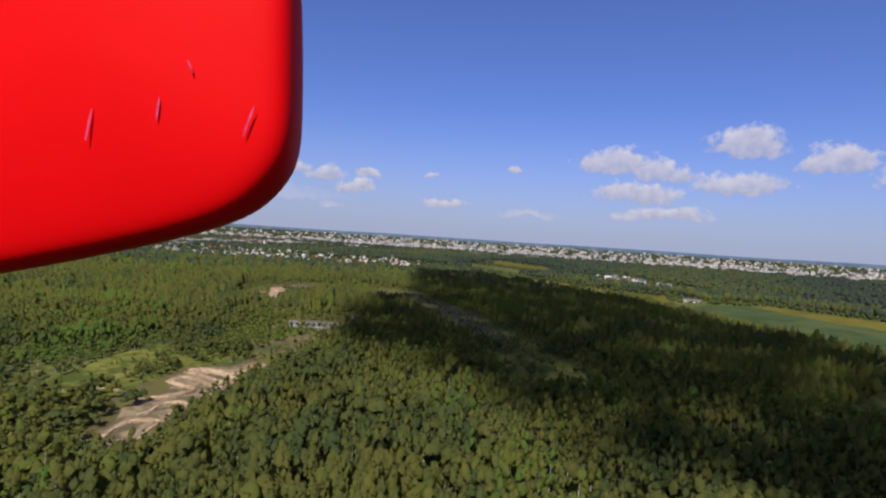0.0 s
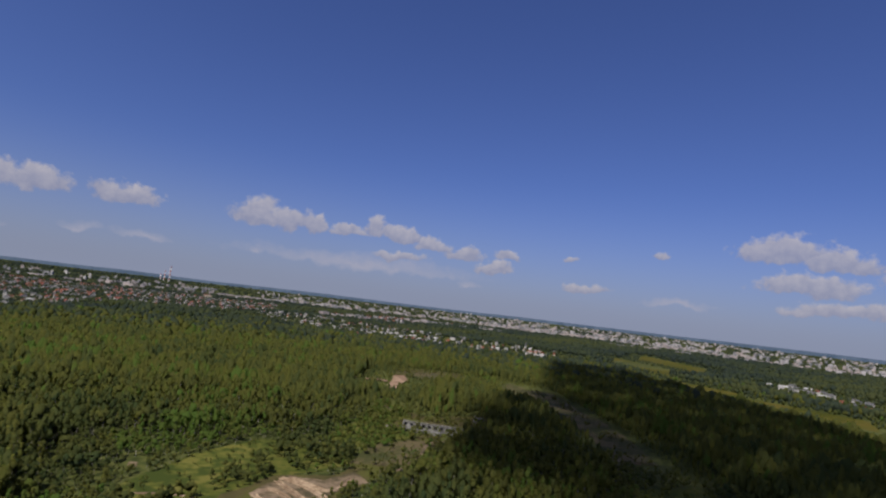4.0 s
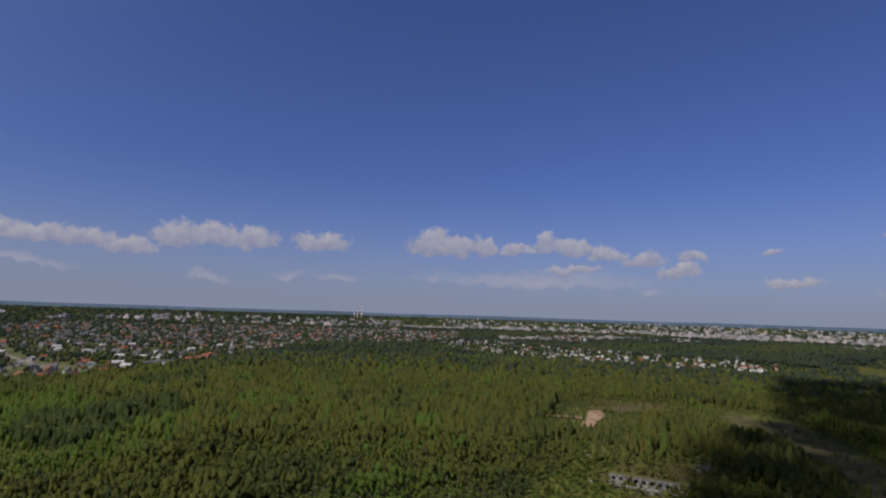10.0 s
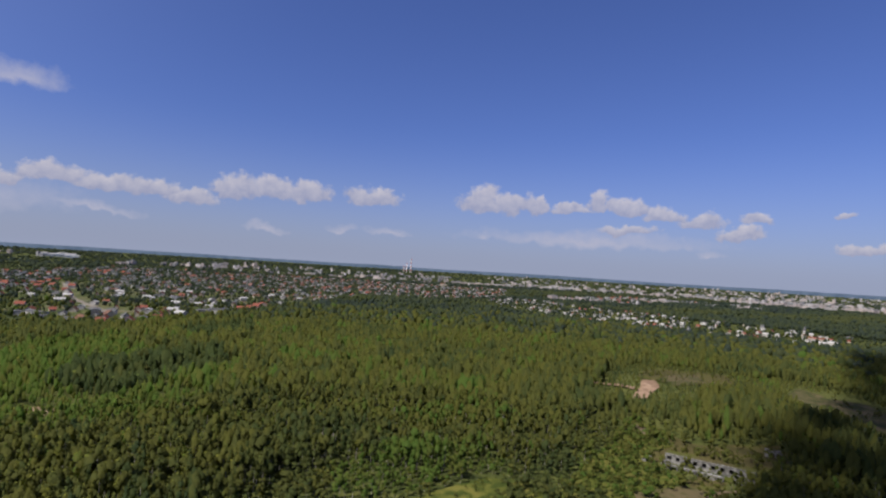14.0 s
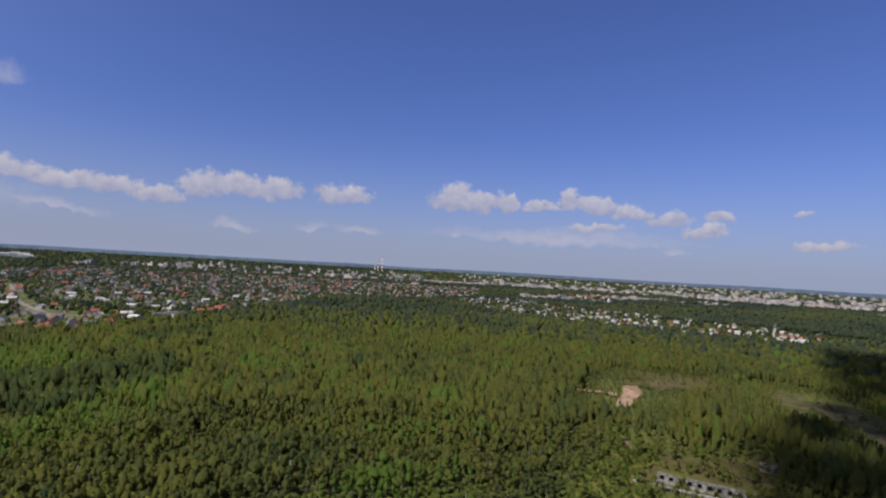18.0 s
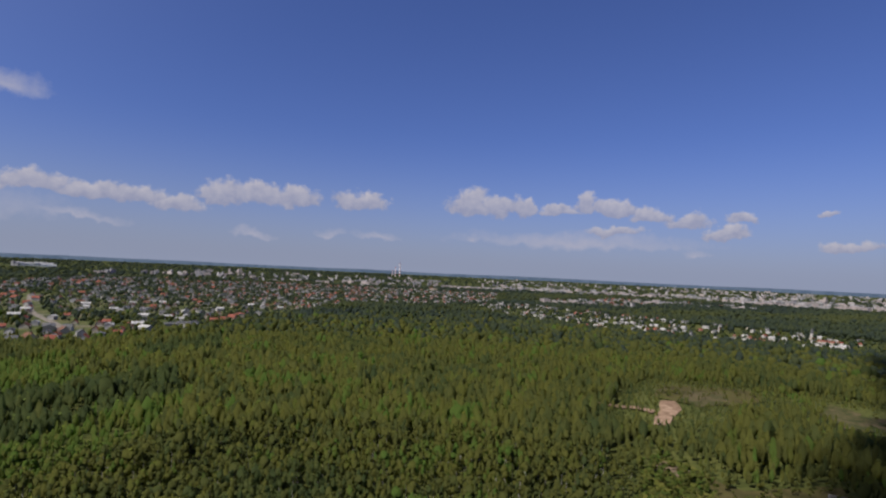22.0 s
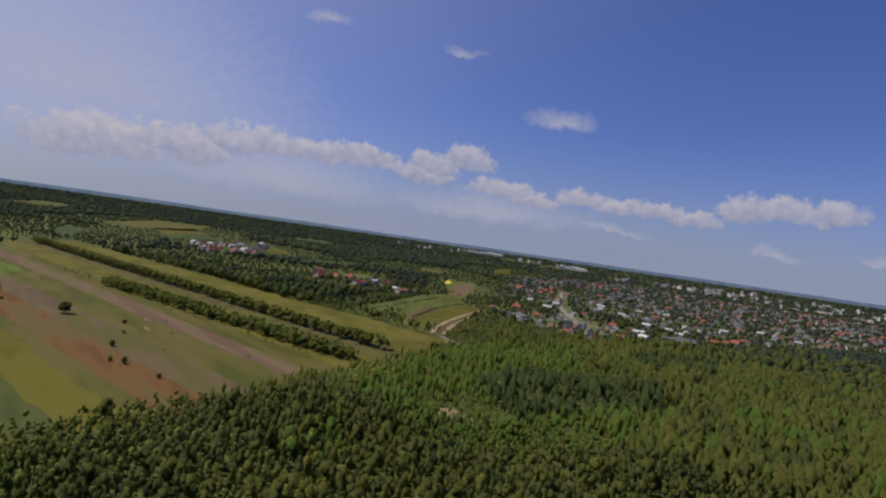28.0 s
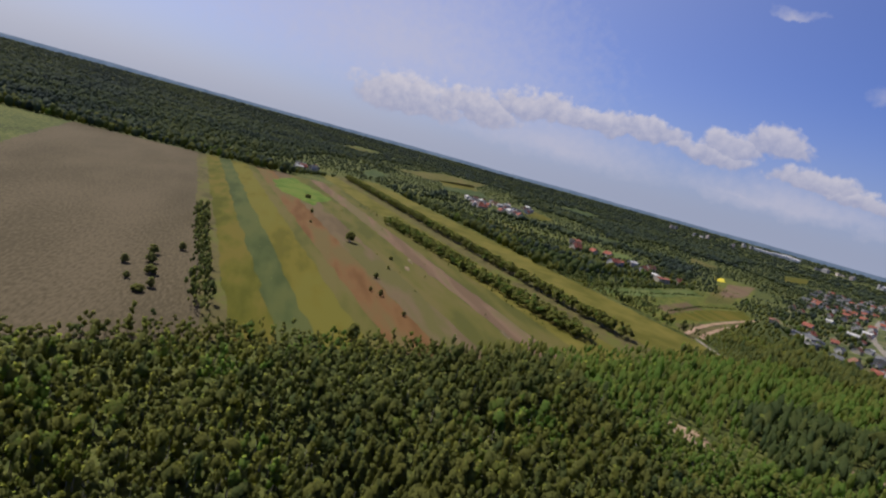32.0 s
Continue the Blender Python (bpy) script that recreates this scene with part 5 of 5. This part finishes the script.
def joined_houses(items, name, label):
    """The farthest houses, walls and roofs, as two meshes."""
    out = {"wall": ([], []), "red": ([], []), "grey": ([], [])}
    for k, x, y, turn, s in items:
        w, l, h, rh = ((4.5, 6, 4.2, 3.6), (4.2, 5.5, 5.4, 3), (5, 6.5, 4, 3.8), (4.8, 7, 5.8, 2.2), (4.4, 5.2, 3.4, 3.8), (5.2, 8, 6.2, 1.2))[k]
        z0 = float(land(x, y))
        c, sn = math.cos(radians(turn)), math.sin(radians(turn))

        def put(key, pts, faces):
            vv, ff = out[key]
            b = len(vv)
            vv.extend((x + (px * c - py * sn) * s, y + (px * sn + py * c) * s, z0 + pz * s) for px, py, pz in pts)
            ff.extend(tuple(b + i for i in f) for f in faces)
        put("wall", [(-w, -l, -0.5), (w, -l, -0.5), (w, l, -0.5), (-w, l, -0.5), (-w, -l, h), (w, -l, h), (w, l, h), (-w, l, h), (0, -l, h + rh), (0, l, h + rh)],
            [(0, 1, 5), (0, 5, 4), (4, 5, 8), (1, 2, 6), (1, 6, 5), (2, 3, 7), (2, 7, 6), (6, 7, 9), (3, 0, 4), (3, 4, 7)])
        put("red" if k in (0, 2, 4) else "grey", [(-w - .4, -l - .4, h - .2), (-w - .4, l + .4, h - .2), (0, l + .4, h + rh + .2), (0, -l - .4, h + rh + .2), (w + .4, -l - .4, h - .2), (w + .4, l + .4, h - .2)],
            [(0, 3, 2), (0, 2, 1), (4, 5, 2), (4, 2, 3)])
    for key, mat in (("wall", M["plaster"]), ("red", M["tile_red"]), ("grey", M["tile_grey"])):
        if out[key][0]:
            tagged(tri_object(name, out[key][0], out[key][1], mat), label, "houses", kind="stuff")


joined_houses(rest_houses, "distant_houses", "distant suburban houses with pale walls and pitched roofs")


# ---- the town on the skyline ----
def block(name, l, w, h, wall, label):
    top = new(name)
    bm = bmesh.new()
    bm_box(bm, -l, l, -w, w, -3, h)
    part("wall", bm, wall, top)
    bm = bmesh.new()
    bm_box(bm, -l - 0.4, l + 0.4, -w - 0.4, w + 0.4, h, h + 0.7)
    part("roof", bm, M["flat_roof"], top)
    bm = bmesh.new()
    bm_box(bm, l * 0.3 - 2, l * 0.3 + 2, -2, 2, h + 0.7, h + 3.4)
    part("lift_house", bm, wall, top)
    return tagged(top, label, "apartment block", "blocks of the town")


BLOCKS = [block("apartment_block", 32, 7, 17, M["panel"], "long pale five-storey apartment block"),
          block("apartment_block", 12, 8, 34, M["town_white"], "white eleven-storey tower block"),
          block("apartment_block", 24, 7, 26, M["panel"], "pale slab of flats with a flat roof"),
          block("apartment_block", 48, 8, 15, M["town_white"], "very long white apartment block")]
br = random.Random(8)
spots = []
# azimuth span, distance span, number
for a0, a1, r0, r1, n, kinds in ((4, 11, 2880, 3000, 26, (5, 0, 2, 4)), (10, 30, 3000, 3300, 120, (5, 1, 2, 3)), (30, 52, 2850, 3400, 230, (4, 2, 3, 3)), (52, 82, 2600, 3400, 230, (3, 3, 3, 3)),
                                 (14, 24, 1780, 1860, 10, (4, 0, 1, 0)), (22, 34, 2200, 2300, 14, (4, 0, 1, 2)), (44, 52, 2350, 2600, 12, (4, 0, 2, 2)), (-20, 4, 2700, 3900, 140, (3, 4, 2, 1)),
                                 (-43.8, -42.6, 3900, 4000, 3, (0, 5, 1, 0)), (-37.8, -35.2, 3680, 3880, 9, (1, 3, 4, 0)), (-34.4, -32.8, 3560, 3640, 4, (2, 1, 2, 0)), (-28, -26, 2940, 3040, 9, (2, 3, 2, 0)), (-24, -19, 2950, 3300, 26, (1, 4, 3, 0)),
                                 (-52, -44, 3500, 3700, 6, (1, 4, 1, 0)), (34, 84, 3400, 3900, 150, (3, 3, 3, 3)), (26, 84, 3900, 4700, 430, (4, 3, 3, 3)), (8, 26, 3700, 4500, 60, (4, 2, 3, 2)), (8, 34, 3300, 3600, 40, (4, 2, 2, 2))):
    for _ in range(n):
        a, r = radians(br.uniform(a0, a1)), br.uniform(r0, r1)
        spots.append((r, a, br.choices(range(4), kinds)[0], br.uniform(0.8, 1.15), br.choice((0, 90, 20, -25)) + br.gauss(0, 6)))
spots.sort()
first = []
distant = []
for n, (r, a, k, s, turn) in enumerate(spots):
    x, y = r * math.sin(a), r * math.cos(a)
    s *= 0.66 if x < -900 else 0.54 if r < 3850 else 0.44
    if n >= 260:
        distant.append((x, y, float(rise_of_land(r)), turn, s, k))
        continue
    m = pose(x, y, float(rise_of_land(r)) + 1, 0, 0, turn) @ Matrix.Diagonal((s, s, s, 1))
    if n < 4:
        first.append(m)
    else:
        copy_thing(BLOCKS[k], m)
for ob, m in zip(BLOCKS, first):
    ob.matrix_basis = m


def distant_town():
    """The farthest rows of blocks, a few metres of wall and roof each, as one mesh a wall colour."""
    sizes = ((32, 7, 17), (12, 8, 34), (24, 7, 26), (48, 8, 15))
    for group, mat in ((0, M["panel"]), (1, M["town_white"]), (2, M["flat_roof"])):
        vs, fs = [], []
        for x, y, z, turn, s, k in distant:
            if (k + int(abs(x))) % 3 != group:
                continue
            l, w, h = (q * s for q in sizes[k])
            c, sn = math.cos(radians(turn)), math.sin(radians(turn))
            for x0, x1, y0, y1, z0, z1 in ((-l, l, -w, w, -3, h), (l * 0.2, l * 0.2 + 3, -1.5, 1.5, h, h + 2.5)):
                b = len(vs)
                vs += [(x + px * c - py * sn, y + px * sn + py * c, z + pz) for pz in (z0, z1) for px, py in ((x0, y0), (x1, y0), (x1, y1), (x0, y1))]
                fs += [tuple(b + i for i in f) for f in ((4, 5, 6), (4, 6, 7), (0, 1, 5), (0, 5, 4), (1, 2, 6), (1, 6, 5), (2, 3, 7), (2, 7, 6), (3, 0, 4), (3, 4, 7))]
        tagged(tri_object("distant_town", vs, fs, mat), "pale blocks of flats along the skyline", "town", kind="stuff")


distant_town()


def factory_hall(x, y, turn, length, depth, height, bays, label):
    """A long white hall of several bays with low ridged roofs and a dark band of glazing."""
    top = new("factory_hall")
    top.matrix_basis = pose(x, y, float(land(x, y)), 0, 0, turn)
    step = length / bays
    for i in range(bays):
        x0 = -length / 2 + i * step
        h = height * (1.0, 0.86, 1.12)[i % 3]
        bm = bmesh.new()
        bm_box(bm, x0, x0 + step - 1.5, -depth / 2, depth / 2, -3, h)
        bay = part("bay", bm, M["white_band"], top)
        bm = bmesh.new()
        v = [bm.verts.new(c) for c in ((x0, -depth / 2, h), (x0 + step - 1.5, -depth / 2, h), (x0 + step - 1.5, depth / 2, h), (x0, depth / 2, h), (x0, 0, h + 3), (x0 + step - 1.5, 0, h + 3))]
        for f in ((0, 1, 5, 4), (2, 3, 4, 5), (0, 4, 3), (1, 2, 5)):
            bm.faces.new([v[k] for k in f])
        part("roof", bm, M["tile_pale"], bay)
        bm = bmesh.new()
        bm_box(bm, x0 + 3, x0 + step - 5, -depth / 2 - 0.15, -depth / 2 + 0.1, h * 0.35, h * 0.5)
        part("window_band", bm, M["glass"], bay)
    return tagged(top, label, "factory hall", "halls at the town's edge")


factory_hall(-2610, 3000, 42, 250, 60, 17, 5, "long white factory hall among distant woods")
factory_hall(-2560, 3060, 40, 110, 50, 22, 2, "white factory hall with two bays among woods")
factory_hall(-1930, 3080, 33, 170, 60, 18, 4, "long white warehouse hall beyond the suburb")
factory_hall(-1840, 3060, 30, 70, 40, 14, 2, "small white warehouse hall beyond the suburb")


def chimney(name, x, y, height, r0, bands, label):
    top = new(name)
    top.matrix_basis = pose(x, y, float(land(x, y)))
    for i in range(bands):
        bm = bmesh.new()
        q0, q1 = i / bands, (i + 1) / bands
        rows = [[bm.verts.new((math.cos(a) * r0 * (1 - 0.45 * q), math.sin(a) * r0 * (1 - 0.45 * q), q * height)) for a in np.linspace(0, 2 * math.pi, 14)[:-1]] for q in (q0, q1)]
        for j in range(13):
            bm.faces.new((rows[0][j], rows[0][(j + 1) % 13], rows[1][(j + 1) % 13], rows[1][j]))
        bm.faces.new(rows[1])
        part("band", bm, M["red_band"] if (bands - i) % 2 else M["white_band"], top, smooth=False)
    return tagged(top, label, "chimney", "power station chimneys")


chimney("factory_chimney", -5, 4250, 112, 4.6, 8, "tall red and white banded power station chimney")
chimney("factory_chimney", -38, 4250, 78, 4.2, 6, "shorter red and white banded chimney")
chimney("factory_chimney", -62, 4270, 52, 3.6, 5, "small banded chimney beside the taller ones")


# ---- the ruin ----
def ruin():
    """Two long walls of a roofless shed: the tall one with square window openings, and a low platform wall before it."""
    a, b = Vector((119.0, 245.0)), Vector((147.0, 223.5))
    d = (b - a)
    top = new("ruined_shed")
    top.matrix_basis = pose(a.x, a.y, 0.05, 0, 0, math.degrees(math.atan2(d.y, d.x)))
    length = d.length
    r = random.Random(4)
    bays = 10
    step = length / bays
    for i in range(bays):
        x0, x1 = i * step, (i + 1) * step
        tall = 4.0 + r.uniform(-0.12, 0.12)
        for nm, u0, u1, z0, z1 in (("post", x0 + 0.01, x0 + 0.95, -0.3, tall), ("post", x1 - 0.95, x1 - 0.01, -0.3, tall), ("wall_panel", x0 + 0.955, x1 - 0.955, -0.3, 1.5), ("lintel", x0 + 0.955, x1 - 0.955, 3.2, tall)):
            bm = bmesh.new()
            bm_box(bm, u0, u1, 0.0, 0.45, z0, z1)
            bmesh.ops.bevel(bm, geom=bm.edges[:], offset=0.04, segments=1, affect="EDGES")
            part(nm, bm, M["concrete"], top)
        bm = bmesh.new()
        bm_box(bm, x0 + 0.02, x1 - 0.02, -0.12, 0.57, tall + 0.005, tall + 0.3)
        part("coping", bm, M["concrete"], top, "pale weathered coping slab")
    for i in range(bays):
        if i == 7:
            continue
        x0, x1 = i * step, (i + 1) * step
        bm = bmesh.new()
        bm_box(bm, x0 + 0.02, x1 - 0.02, -8.6, -6.9, 1.5, 1.95 + r.uniform(-0.05, 0.05))
        part("platform_slab", bm, M["concrete"], top, "pale concrete platform slab")
        for u in (x0 + 0.3, x1 - 0.7):
            bm = bmesh.new()
            bm_box(bm, u, u + 0.4, -8.3, -7.3, -0.3, 1.495)
            part("pier", bm, M["concrete"], top)
    for x in (0.0, length - 0.45):
        bm = bmesh.new()
        bm_box(bm, x, x + 0.45, -6.8, -0.15, -0.3, 1.6 + r.uniform(-0.4, 0.4))
        part("end_wall", bm, M["concrete"], top)
        bm = bmesh.new()
        bm_box(bm, x, x + 0.45, 0.46, 4.9, -0.3, 3.85)
        part("end_wall", bm, M["concrete"], top)
    # rear wall and roof slab are added behind the openings to darken them
    bm = bmesh.new()
    bm_box(bm, 0.0, length, 4.91, 5.3, -0.3, 3.9)
    part("rear_wall", bm, M["concrete"], top)
    bm = bmesh.new()
    bm_box(bm, 0.0, length, 0.6, 5.5, 3.91, 4.2)
    part("roof_slab", bm, M["drygrass"], top, "mossy flat roof slab")
    bm = bmesh.new()
    bm_box(bm, 0.5, length - 0.5, -6.8, -0.15, -0.3, 0.25)
    part("floor_slab", bm, M["rough"], top, "overgrown broken floor")
    return tagged(top, "long low concrete shed ruin with square dark window openings", "ruin")


ruin()


def ruined_hut(x, y, turn):
    """A small roofless hut with one broken wall, beside the long shed."""
    top = new("ruined_hut")
    top.matrix_basis = pose(x, y, 0.02, 0, 0, turn)
    for x0, x1, y0, y1, h in ((-3.5, -0.8, -2.2, -1.9, 2.7), (0.8, 3.5, -2.2, -1.9, 2.4), (-3.5, 3.5, 1.9, 2.2, 3.0), (-3.5, -3.2, -1.89, 1.89, 2.9), (3.2, 3.5, -1.89, 1.89, 1.7)):
        bm = bmesh.new()
        bm_box(bm, x0, x1, y0, y1, -0.2, h)
        bmesh.ops.bevel(bm, geom=bm.edges[:], offset=0.05, segments=1, affect="EDGES")
        part("wall", bm, M["concrete"], top)
    bm = bmesh.new()
    bm_box(bm, -0.8, 0.8, -2.22, -1.88, 2.05, 2.4)
    part("lintel", bm, M["concrete"], top)
    return tagged(top, "small roofless concrete hut ruin among trees", "ruin")


def rubble_block(x, y, turn, l, w, h):
    bm = bmesh.new()
    bm_box(bm, -l, l, -w, w, -0.1, h)
    bmesh.ops.bevel(bm, geom=bm.edges[:], offset=0.08, segments=1, affect="EDGES")
    for v in bm.verts:
        v.co += Vector((noise.noise(v.co * 3), noise.noise(v.co * 3 + Vector((5, 0, 0))), 0.5 * noise.noise(v.co * 2))) * 0.15
    ob = part("concrete_block", bm, M["concrete"])
    ob.matrix_basis = pose(x, y, 0.05, 0, 0, turn)
    return tagged(ob, "broken concrete block lying in the grass", "rubble", "rubble by the ruin")


ruined_hut(179, 259, -35)
for k, (px, py) in enumerate(((150, 236), (155, 231), (114, 250), (110, 246), (130, 226), (149, 214))):
    rubble_block(px, py, 37 * k, 1.4 - 0.12 * k, 0.7, 0.7 + 0.1 * (k % 3))

# ---- cloud that shades the eastern wood ----
SHADE = [(103, -60), (112, 40), (122, 70), (118, 105), (105, 140), (114, 182), (138, 219), (168, 262), (192, 286), (245, 318), (325, 390), (380, 446), (450, 535), (560, 655), (650, 620), (640, 500), (570, 330), (450, 110), (350, -60), (200, -140)]


def shade_cloud():
    up = 950.0
    off = SUN_DIR * (up / SUN_DIR.z)
    r = np.random.default_rng(9)
    x, y = (g.ravel() for g in np.meshgrid(np.arange(60, 680, 12.0), np.arange(-160, 680, 12.0)))
    x, y = x + r.uniform(-4, 4, len(x)), y + r.uniform(-4, 4, len(y))
    k = inside(x, y, SHADE)
    x, y = x[k], y[k]
    size = r.uniform(13, 19, len(x))
    ob = plant("cloud", [(ICO_V * r.uniform(0.8, 1.2, (12, 1)), ICO_F) for _ in range(4)], x + off.x, y + off.y, size, np.ones(len(x)), np.zeros(len(x)), r, M["cloud"], z=np.full(len(x), up) + r.uniform(-15, 25, len(x)))
    return tagged(ob, "white cumulus cloud drifting high over the wood", "cloud", kind="structure")


shade_cloud()


# ---- landmark buildings ----
def hall(x, y, turn, w, l, h, wall, roof, label, category):
    top = gable_house("hall", w, l, h, h * 0.25, wall, roof, label, category)
    top["group"] = "larger buildings"
    top.matrix_basis = pose(x, y, float(land(x, y)), 0, 0, turn)
    return top


hall(-411, 634, 60, 7, 13, 5, M["plaster"], M["tile_grey"], "large pale grey hall at the suburb's edge", "hall")
hall(-380, 690, 30, 6, 14, 5, M["cream"], M["tile_grey"], "long hall with a grey roof", "hall")
hall(-247, 752, 15, 4, 5, 8, M["plaster"], M["tile_grey"], "narrow tall white house", "house")
hall(-239, 915, 20, 6, 9, 5, M["cream"], M["tile_red"], "large house with a bright red roof", "house")
hall(-594, 586, 10, 6, 11, 5, M["cream"], M["tile_red"], "farmhouse with a red roof by the pasture", "house")
hall(-795, 567, 30, 7, 9, 7, M["cream"], M["tile_red"], "tall villa with a bright red roof among trees", "house")
hall(-474, 650, 40, 5, 9, 4, M["cream"], M["tile_brown"], "farm shed with a brown roof beside the sandy road", "hall")
hall(-618, 596, 70, 5, 10, 4, M["plaster"], M["tile_pale"], "long white shed with a pale roof", "hall")
hall(-655, 560, 30, 5, 7, 6, M["plaster"], M["tile_red"], "white villa with a red roof", "house")
hall(-640, 590, 70, 6, 12, 4, M["plaster"], M["tile_grey"], "low hall with a bluish grey roof", "hall")
hall(690, 240, 20, 5, 11, 3.5, M["plaster"], M["tile_grey"], "long white farm shed beside the fields", "hall")
hall(610, 785, 40, 5, 11, 5, M["cream"], M["tile_red"], "long pale building with a red roof", "hall")
hall(150, 2500, 0, 14, 40, 9, M["cream"], M["tile_red"], "large reddish works hall", "hall")


def church():
    top = new("church")
    top.matrix_basis = pose(640, 850, 0, 0, 0, 30)
    bm = bmesh.new()
    bm_box(bm, -2, 2, -2, 2, -0.5, 16)
    part("tower", bm, M["plaster"], top)
    bm = bmesh.new()
    base = [bm.verts.new((sx * 2.3, sy * 2.3, 16)) for sx, sy in ((-1, -1), (1, -1), (1, 1), (-1, 1))]
    tip = bm.verts.new((0, 0, 25))
    for i in range(4):
        bm.faces.new((base[i], base[(i + 1) % 4], tip))
    bm.faces.new(base[::-1])
    part("spire", bm, M["tile_grey"], top)
    bm = bmesh.new()
    bm_box(bm, -4, 4, 2.01, 18, -0.5, 6.5)
    part("nave", bm, M["plaster"], top)
    bm = bmesh.new()
    v = [bm.verts.new(c) for c in ((-4.4, 2.02, 6.5), (4.4, 2.02, 6.5), (0, 2.02, 11), (-4.4, 18.4, 6.5), (4.4, 18.4, 6.5), (0, 18.4, 11))]
    for f in ((0, 1, 2), (5, 4, 3), (0, 2, 5, 3), (2, 1, 4, 5), (1, 0, 3, 4)):
        bm.faces.new([v[i] for i in f])
    part("roof", bm, M["tile_grey"], top)
    return tagged(top, "small white church with a slim tower", "church")


church()


# ---- the aircraft's red hull, set before the camera's first pose to fit that view ----
def red_paint():
    m = bpy.data.materials.new("red_gloss_plastic")
    m.use_nodes = True
    nt = m.node_tree
    p = nt.nodes["Principled BSDF"]
    n = nt.nodes.new("ShaderNodeTexNoise")
    n.inputs["Scale"].default_value, n.inputs["Detail"].default_value = 18, 6
    ramp = nt.nodes.new("ShaderNodeValToRGB")
    ramp.color_ramp.elements[0].color = (0.50, 0.0004, 0.0008, 1)
    ramp.color_ramp.elements[1].color = (0.57, 0.0004, 0.0015, 1)
    tc = nt.nodes.new("ShaderNodeTexCoord")
    nt.links.new(tc.outputs["Object"], n.inputs["Vector"])
    nt.links.new(n.outputs["Fac"], ramp.inputs[0])
    nt.links.new(ramp.outputs[0], p.inputs["Base Color"])
    p.inputs["Roughness"].default_value, p.inputs["Specular IOR Level"].default_value = 0.6, 0.06
    return m


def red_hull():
    """A rounded hull end: flat-sided, curved up along its lower edge, about a third of a metre from the lens; its
    outline is shaped to fit the opening view.
    """
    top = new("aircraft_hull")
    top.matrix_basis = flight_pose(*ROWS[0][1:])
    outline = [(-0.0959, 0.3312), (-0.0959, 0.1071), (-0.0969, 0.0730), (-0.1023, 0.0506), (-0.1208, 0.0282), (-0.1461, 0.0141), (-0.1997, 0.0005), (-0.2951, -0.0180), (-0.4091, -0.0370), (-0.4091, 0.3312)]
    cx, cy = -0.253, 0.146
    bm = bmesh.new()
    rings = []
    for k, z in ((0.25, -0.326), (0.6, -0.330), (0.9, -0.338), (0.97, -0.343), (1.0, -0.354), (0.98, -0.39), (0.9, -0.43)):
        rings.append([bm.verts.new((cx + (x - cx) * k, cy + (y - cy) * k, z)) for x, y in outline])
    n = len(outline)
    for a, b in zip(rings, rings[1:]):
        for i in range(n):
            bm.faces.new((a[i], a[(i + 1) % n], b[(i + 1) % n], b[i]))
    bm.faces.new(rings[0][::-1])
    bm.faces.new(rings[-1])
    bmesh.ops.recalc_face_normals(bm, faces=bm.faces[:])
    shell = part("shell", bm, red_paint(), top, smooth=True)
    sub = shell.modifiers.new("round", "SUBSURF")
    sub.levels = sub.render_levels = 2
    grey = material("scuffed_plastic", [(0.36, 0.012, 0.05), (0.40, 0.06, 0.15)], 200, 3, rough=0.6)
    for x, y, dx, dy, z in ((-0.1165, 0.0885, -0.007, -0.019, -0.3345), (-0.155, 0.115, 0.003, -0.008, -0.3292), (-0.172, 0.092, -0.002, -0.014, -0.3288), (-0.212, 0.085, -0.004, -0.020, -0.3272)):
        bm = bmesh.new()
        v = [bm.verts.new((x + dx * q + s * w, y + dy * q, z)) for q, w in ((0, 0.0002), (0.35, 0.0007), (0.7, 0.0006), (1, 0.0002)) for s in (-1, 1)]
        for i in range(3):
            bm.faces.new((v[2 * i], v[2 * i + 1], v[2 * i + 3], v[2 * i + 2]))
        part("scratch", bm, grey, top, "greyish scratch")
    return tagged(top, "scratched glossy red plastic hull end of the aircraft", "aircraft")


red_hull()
